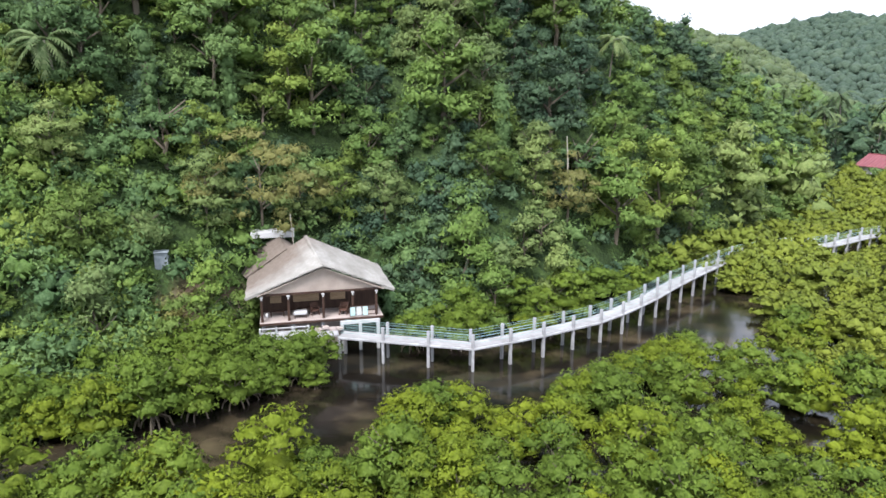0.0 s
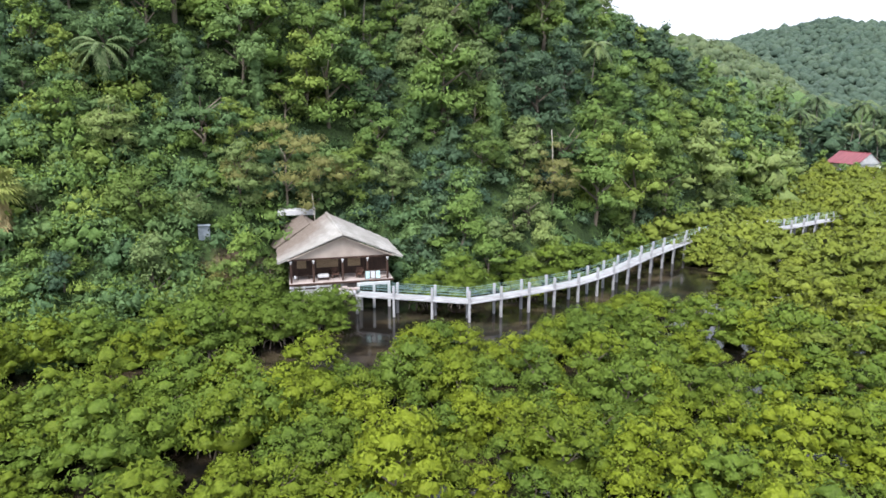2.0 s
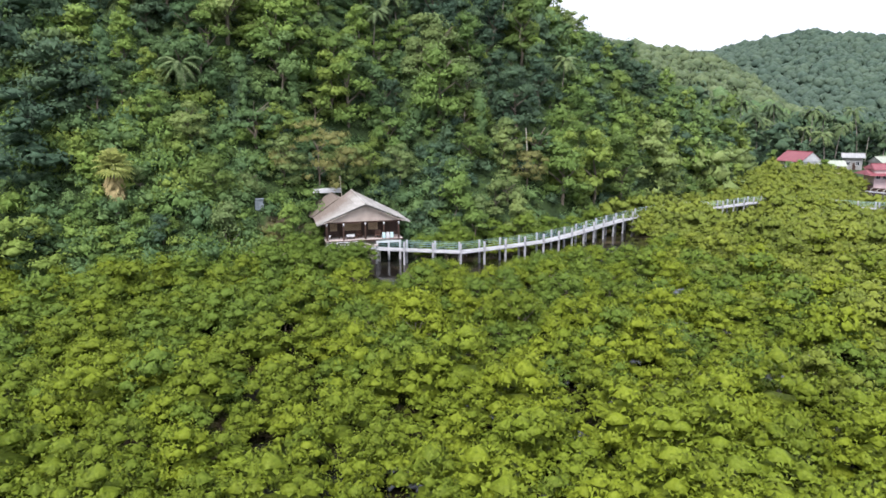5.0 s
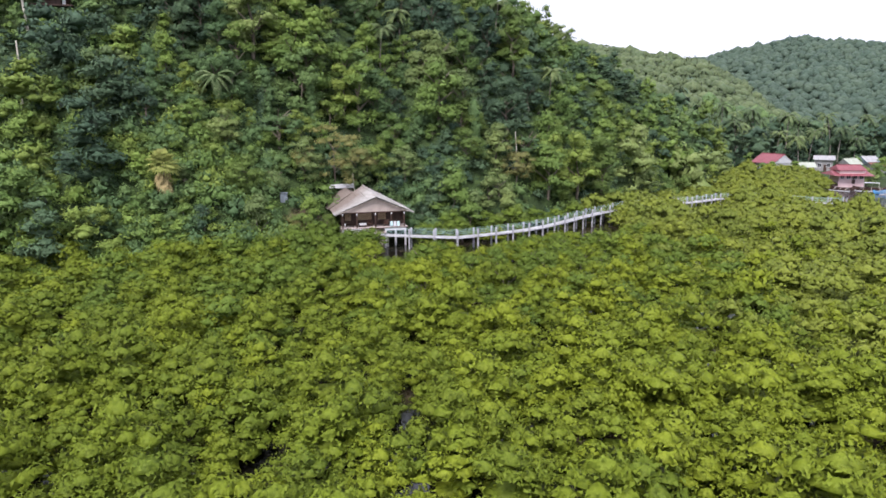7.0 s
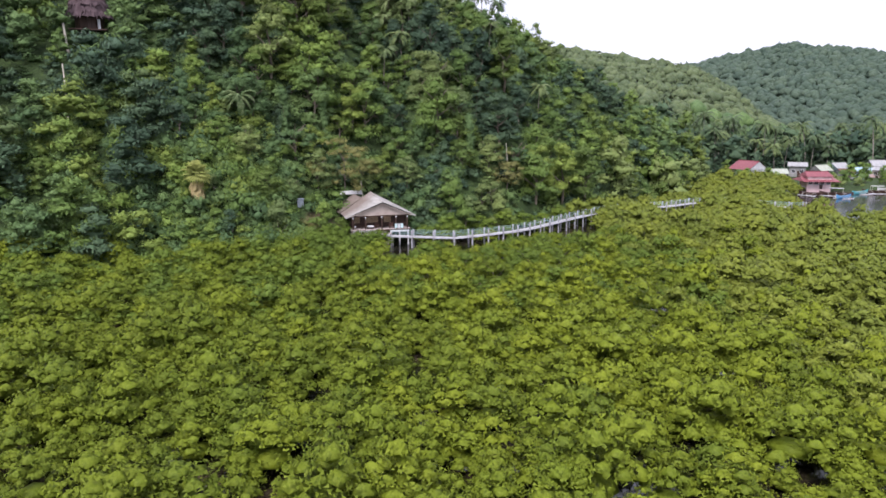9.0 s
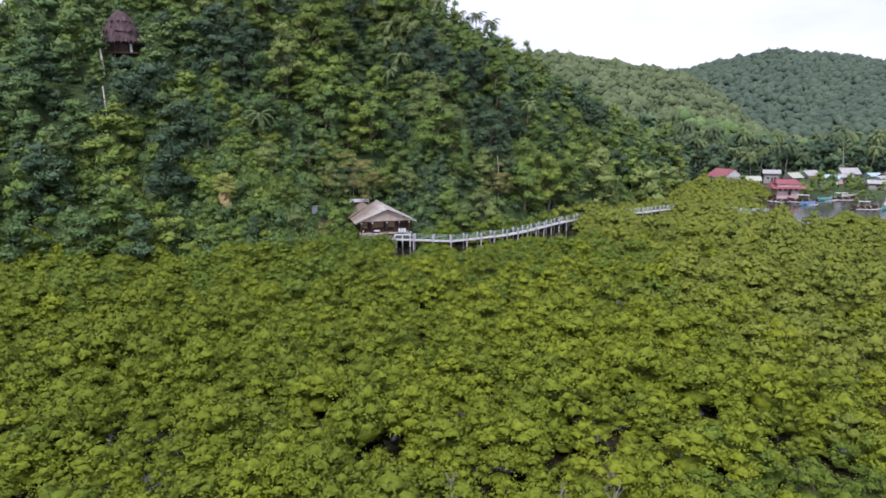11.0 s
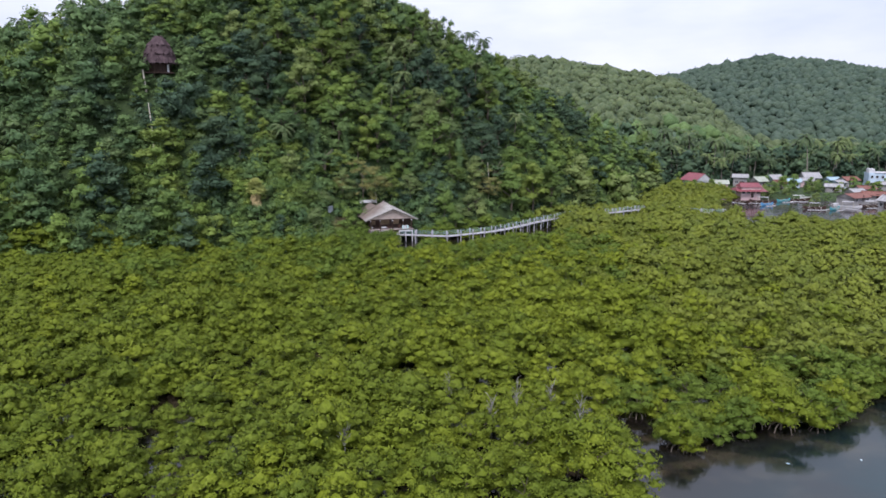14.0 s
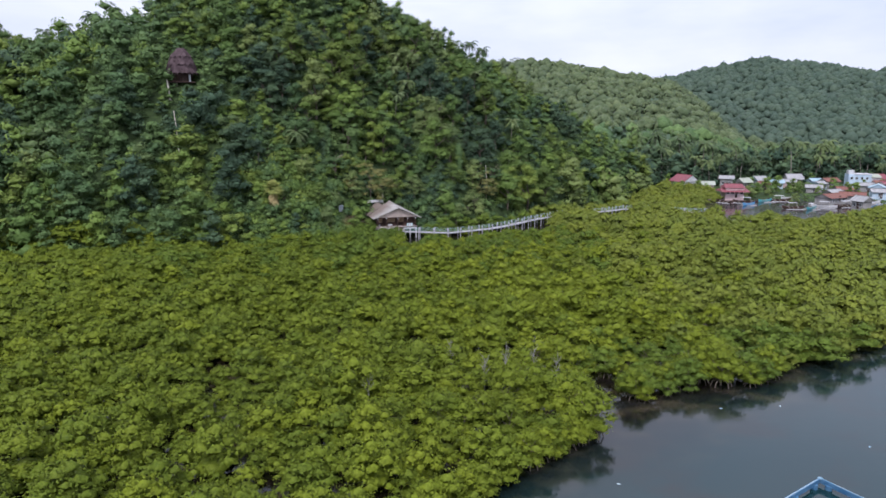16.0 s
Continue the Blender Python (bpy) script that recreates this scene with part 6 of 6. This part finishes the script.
def village():
    house(101.5, 97.0, -72, 7.0, 7.3, 3.6, 2.5, WHITE, RED, "small house with a red gabled roof and white walls", windows=2)
    house(107.5, 95.0, -20, 8.6, 5.0, 2.5, 1.2, PINK_WALL, CREAM_SHEET, "low annex under a cream sheet roof", windows=2)
    house(109.3, 75.0, -10, 6.3, 5.0, 3.5, 1.2, PINK_WALL, RED, "wide house with a two-tier red roof by the water", over=0.4, tiers=2, windows=4, hip=0.12, z=0.9)
    house(124.5, 108, -28, 4.8, 3.2, 3.52, 1.17, GREY_WALL, GREY_SHEET, "grey-roofed house behind the wide red house")
    house(128, 101, 17, 4.4, 4, 2.64, 1.62, GREY_WALL, CREAM_SHEET, "house with a pale cream sheet roof")
    house(137, 105.5, 10, 4.4, 4, 2.99, 1.62, BLUE_WALL, GREY_SHEET, "house with a pale grey roof and bluish walls")
    house(141.5, 101.5, -33, 5.6, 4, 2.29, 1.08, BLUE_WALL, BLUE_SHEET, "low house under a pale blue sheet roof", windows=3)
    house(153, 108, -8, 5.6, 4.8, 3.17, 1.98, GREY_WALL, GREY_SHEET, "grey house with a weathered sheet roof", windows=3)
    house(156, 95.5, 20, 4, 3.6, 2.38, 0.9, BLUE_WALL, GREY_SHEET, "small bluish house near the shore road")
    house(190, 109, 2, 6.4, 4.8, 2.82, 1.98, PINK_WALL, RED, "house with a red roof at the village's edge", windows=3)
    house(163, 73, 52, 6.4, 4.8, 2.64, 1.26, BLUE_WALL, BLUE_SHEET, "blue house on stilts over the shallows", z=1.4)
    house(172, 80, 17, 6.4, 4.8, 2.82, 1.44, PINK_WALL, RED, "red-roofed house over the shallows", z=1.4)
    house(131, 38.5, -80, 4, 3.36, 2.29, 1.53, GREY_WALL, GREY_SHEET, "small grey shack on stilts beside the mangroves", z=1.2)
    house(136, 60, 23, 8.4, 5.6, 1.41, 1.17, GREY_WALL, RUST, "long low shed with a rusty red roof", z=0.9, windows=3)
    house(146, 63, -38, 7.2, 4.8, 1.58, 1.08, GREY_WALL, RUST, "low shed with a rusty roof by the boats", z=0.9)
    house(163, 99.5, 8, 5.6, 4, 2.82, 1.35, GREY_WALL, RUST, "small brown-roofed house beside the white building")
    # White building of two storeys with a flat, stepped roof.
    z = float(land(172, 101))
    b = base("white_building", pose(176, 101, z, 0, 0, -20) @ Matrix.Scale(0.78, 4), "white two-storey building with a stepped flat roof", "building", "village houses")
    for name, centre, size in (("wall", (0, 0, 3.2), (10.5, 7.0, 7.6)), ("tower_wall", (-3.9, -0.6, 7.8), (2.6, 4.0, 2.2)), ("side_wall", (7.2, 0, 2.6), (4.4, 6.0, 6.2))):
        bm = bmesh.new()
        block(bm, centre, size, 0, 0.04)
        part(name, bm, BLUE_WALL if name == "wall" else WHITE, b)
    bm = bmesh.new()
    block(bm, (1.3, 0, 7.1), (8.4, 7.5, 0.25), 0, 0.03)
    part("parapet", bm, WHITE, b)
    bm = bmesh.new()
    plate(bm, [(4.6, -3.6, 5.6), (10.0, -3.6, 5.6), (9.4, 0, 7.2), (5.0, 0, 7.2)], 0.1)
    plate(bm, [(10.0, 3.6, 5.6), (4.6, 3.6, 5.6), (5.0, 0, 7.2), (9.4, 0, 7.2)], 0.1)
    part("side_roof", bm, CREAM_SHEET, b)
    for x in (-3.8, -1.6, 0.8, 3.2):
        for zz in (1.6, 5.0):
            window(b, x, -3.54, zz, 1.1, 1.3)


def hull(bm, length, beam, depth):
    """A narrow double-ended hull, open on top."""
    rows = []
    for k in range(9):
        u = k / 8 * 2 - 1
        wide = beam / 2 * max(0.03, 1 - abs(u) ** 2.2)
        rise = 0.45 * depth * abs(u) ** 3
        rows.append([bm.verts.new((u * length / 2, sy * wide * f, rise + zz)) for sy, f, zz in ((-1, 1, depth), (-1, 0.7, depth * 0.3), (1, 0.0, 0.0), (1, 0.7, depth * 0.3), (1, 1, depth))])
    for a, b in zip(rows, rows[1:]):
        for j in range(4):
            bm.faces.new((a[j], b[j], b[j + 1], a[j + 1]))
    bmesh.ops.recalc_face_normals(bm, faces=bm.faces[:])
    bmesh.ops.solidify(bm, geom=bm.faces[:], thickness=0.05)
    return bm


def outrigger(x, y, turn, length, paint, label, canopy=False):
    b = base("outrigger_boat", pose(x, y, -0.15, 0, 0, turn), label, "boat", "boats off the village")
    part("hull", hull(bmesh.new(), length, length * 0.13, 0.9), paint, b)
    bm = bmesh.new()
    block(bm, (0, 0, 0.78), (length * 0.6, length * 0.1, 0.06))
    part("deck", bm, WHITE, b)
    for sgn in (-1, 1):
        bm = bmesh.new()
        yy = sgn * length * 0.26
        bar(bm, (-length * 0.38, yy, 0.2), (length * 0.38, yy, 0.2), 0.08, 0.08, 7)
        bar(bm, (length * 0.38, yy, 0.2), (length * 0.45, yy, 0.4), 0.08, 0.05, 7)
        part("float", bm, WHITE, b)
    for u in (-0.22, 0.0, 0.22):
        bm = bmesh.new()
        bar(bm, (u * length, -length * 0.27, 0.35), (u * length, 0, 0.95), 0.05, 0.05, 6)
        bar(bm, (u * length, length * 0.27, 0.35), (u * length, 0, 0.95), 0.05, 0.05, 6)
        part("cross_beam", bm, BARK_PALE, b)
    if canopy:
        bm = bmesh.new()
        block(bm, (0, 0, 2.1), (length * 0.42, length * 0.16, 0.08), 0, 0.03)
        part("canopy", bm, WHITE, b)
        for sx in (-1, 1):
            for sy in (-1, 1):
                bm = bmesh.new()
                bar(bm, (sx * length * 0.19, sy * length * 0.06, 0.8), (sx * length * 0.19, sy * length * 0.07, 2.08), 0.035, 0.035, 5)
                part("canopy_post", bm, BARK_PALE, b)


def boats():
    for x, y, turn, length, paint, label, canopy in (
            (108.5, 64.5, -35, 8, DARKWOOD, "dark outrigger boat with a white canopy before the red house", True),
            (117, 67, 20, 6.5, TEAL_PAINT, "teal outrigger boat drawn up at the shore", False),
            (102, 66, -60, 6, DARKWOOD, "dark outrigger boat drawn up before the red house", False),
            (123, 68.5, -10, 8, DARKWOOD, "dark outrigger boat with a canopy at the shore", True),
            (130, 74, 15, 7, WHITE, "white outrigger boat at the shore", False),
            (106, 58, 15, 5, BLUE_PAINT, "small blue outrigger boat on dark shallows", False),
            (115, 48, -15, 6.5, DARKWOOD, "dark outrigger boat with a white canopy beside the mangroves", True),
            (120, 46, 30, 6, TEAL_PAINT, "teal outrigger boat beside the mangroves", True),
            (127, 50, -40, 7.5, WHITE, "white outrigger boat near the rusty shed", True),
            (135, 51, 5, 8, DARKWOOD, "long dark outrigger boat before the rusty shed", True),
            (141, 47, 25, 6.5, BLUE_PAINT, "blue outrigger boat in the crowded shallows", True),
            (150, 60, -20, 7, WHITE, "white outrigger boat near the blue houses", True)):
        outrigger(x, y, turn, length, paint, label, canopy)


RAFT_PAINT = plain("worn_blue_paint", (0.02, 0.09, 0.19), (0.1, 0.2, 0.3), 0.9, 0.6)
RAFT_PLANK = plain("worn_white_paint_over_blue", (0.1, 0.22, 0.31), (0.44, 0.5, 0.5), 0.8, 0.7)


def raft():
    """The corner of a floating frame of painted beams."""
    corner, a, b = Vector((17.3, -108.9, 0.42)), Vector((8.6, -113.8, 0.42)), Vector((21.0, -116.9, 0.42))
    r = base("floating_frame", pose(0, 0, 0), "blue and white floating frame of painted beams", "raft")
    far = a + b - corner
    for p, q in ((corner, a), (corner, b), (a, far), (b, far)):
        bm = bmesh.new()
        bar(bm, p, q, 0.36, 0.16)
        part("beam", bm, RAFT_PAINT, r)
        bm = bmesh.new()
        bar(bm, p + Vector((0, 0, 0.11)), q + Vector((0, 0, 0.11)), 0.2, 0.05)
        part("plank", bm, RAFT_PLANK, r, "worn white painted plank")
        for f in (0.08, 0.36, 0.64, 0.92):
            c = p.lerp(q, f)
            bm = bmesh.new()
            bar(bm, (c.x, c.y, -0.35), (c.x, c.y, 0.34), 0.26, 0.26, 10)
            part("float_drum", bm, RAFT_PAINT, r)
    bm = bmesh.new()
    block(bm, (corner.x, corner.y, 0.58), (0.3, 0.3, 0.1), 20, 0.02)
    part("corner_block", bm, RAFT_PLANK, r)


def litter():
    """Pale scraps drifting on the bay."""
    rng = random.Random(77)
    for x, y in ((16.8, -94.9), (22.8, -94.9), (25.5, -103.5), (2.2, -107.3)):
        bm = bmesh.new()
        bmesh.ops.create_icosphere(bm, subdivisions=1, radius=0.12, matrix=pose(x, y, 0.0, 0, 0, rng.uniform(0, 180)) @ Matrix.Diagonal((1.5, 0.8, 0.3, 1)))
        tagged(part("drifting_scrap", bm, RAFT_PLANK), "small pale scrap floating on the water", "litter", "scraps on the water")


def village_green():
    """Bushes and a few broad trees between the houses."""
    rng, t_rng = np.random.default_rng(61), random.Random(62)
    protos = forest_protos(63, 420, 0.6, 0.42, 4)
    crowns = [crown_mesh("crown", p, [m, m]) for p, m in zip(protos, (LEAF_DARK, LEAF_MID, LEAF_MID, LEAF_PALE))]
    trunks = [trunk_mesh("trunk", t_rng, 3.0, 0.14, 4, 1.6, BARK) for _ in range(2)]
    tall = ((124, 84), (133, 94), (136, 97), (148, 96), (147, 90), (160, 93), (98, 104), (117.5, 78), (133, 105), (147, 108), (160, 107), (185, 100), (96, 92), (103, 88),
             (131, 84))
    short = ((127, 88), (150, 92), (165, 92), (97.5, 90), (102, 86), (119, 80.5), (168, 92), (136, 84), (142, 88), (155, 84), (108, 92), (122, 81), (125, 79), (128, 82),
             (134, 80), (138, 81), (140, 85), (128, 95), (134, 90), (144, 94), (153, 90), (158, 88), (163, 84), (172, 92), (176, 90), (151, 100), (145, 80), (150, 70),
             (126, 64), (131, 66))
    spots = [(x, y, t_rng.uniform(0.72, 0.92)) for x, y in tall] + [(x, y, t_rng.uniform(0.5, 0.68)) for x, y in short]
    for k, (x, y, size) in enumerate(spots):
        z = max(float(land(x, y)), 0.4) - 0.3
        tree("garden_tree", pose(x, y, z, 0, 0, t_rng.uniform(0, 360)) @ Matrix.Scale(size, 4), trunks[k % 2], crowns[k % 4], "small leafy tree between village houses", "tree", "trees in the village")


def shacks():
    for x, y, turn, w, d, h, wall, roof, label in (
            (133.5, 97.5, 10, 4.0, 3.5, 2.2, GREY_WALL, RUST, "small shack with a rusty roof behind the boats"),
            (148.5, 103.0, -40, 4.5, 4.0, 2.4, PINK_WALL, GREY_SHEET, "small pale shack with a grey roof"),
            (160.0, 104.5, 5, 4.5, 4.0, 2.6, BLUE_WALL, BLUE_SHEET, "small blue shack among garden trees"),
            (146.0, 84.0, -30, 5.0, 3.5, 2.0, GREY_WALL, GREY_SHEET, "low grey shed near the waterline"),
            (152.0, 76.0, -10, 5.0, 4.0, 2.0, GREY_WALL, RUST, "low brown shed over the shallows"),
            (158.0, 66.0, -25, 4.5, 4.0, 2.2, BLUE_WALL, GREY_SHEET, "small stilt shack with pale blue walls"),
            (144.0, 70.0, 15, 5.5, 3.5, 1.8, GREY_WALL, GREY_SHEET, "low grey boat shed at the shore"),
            (181.0, 94.0, -20, 5.0, 4.0, 2.5, PINK_WALL, RUST, "small brown-roofed house by the white building"),
            (168.0, 86.0, -15, 5.0, 4.0, 2.4, GREY_WALL, GREY_SHEET, "small grey house near the shore")):
        house(x, y, turn, w, d, h, 1.0, wall, roof, label, over=0.5, windows=1)


village()
shacks()
village_green()
boats()
raft()
litter()
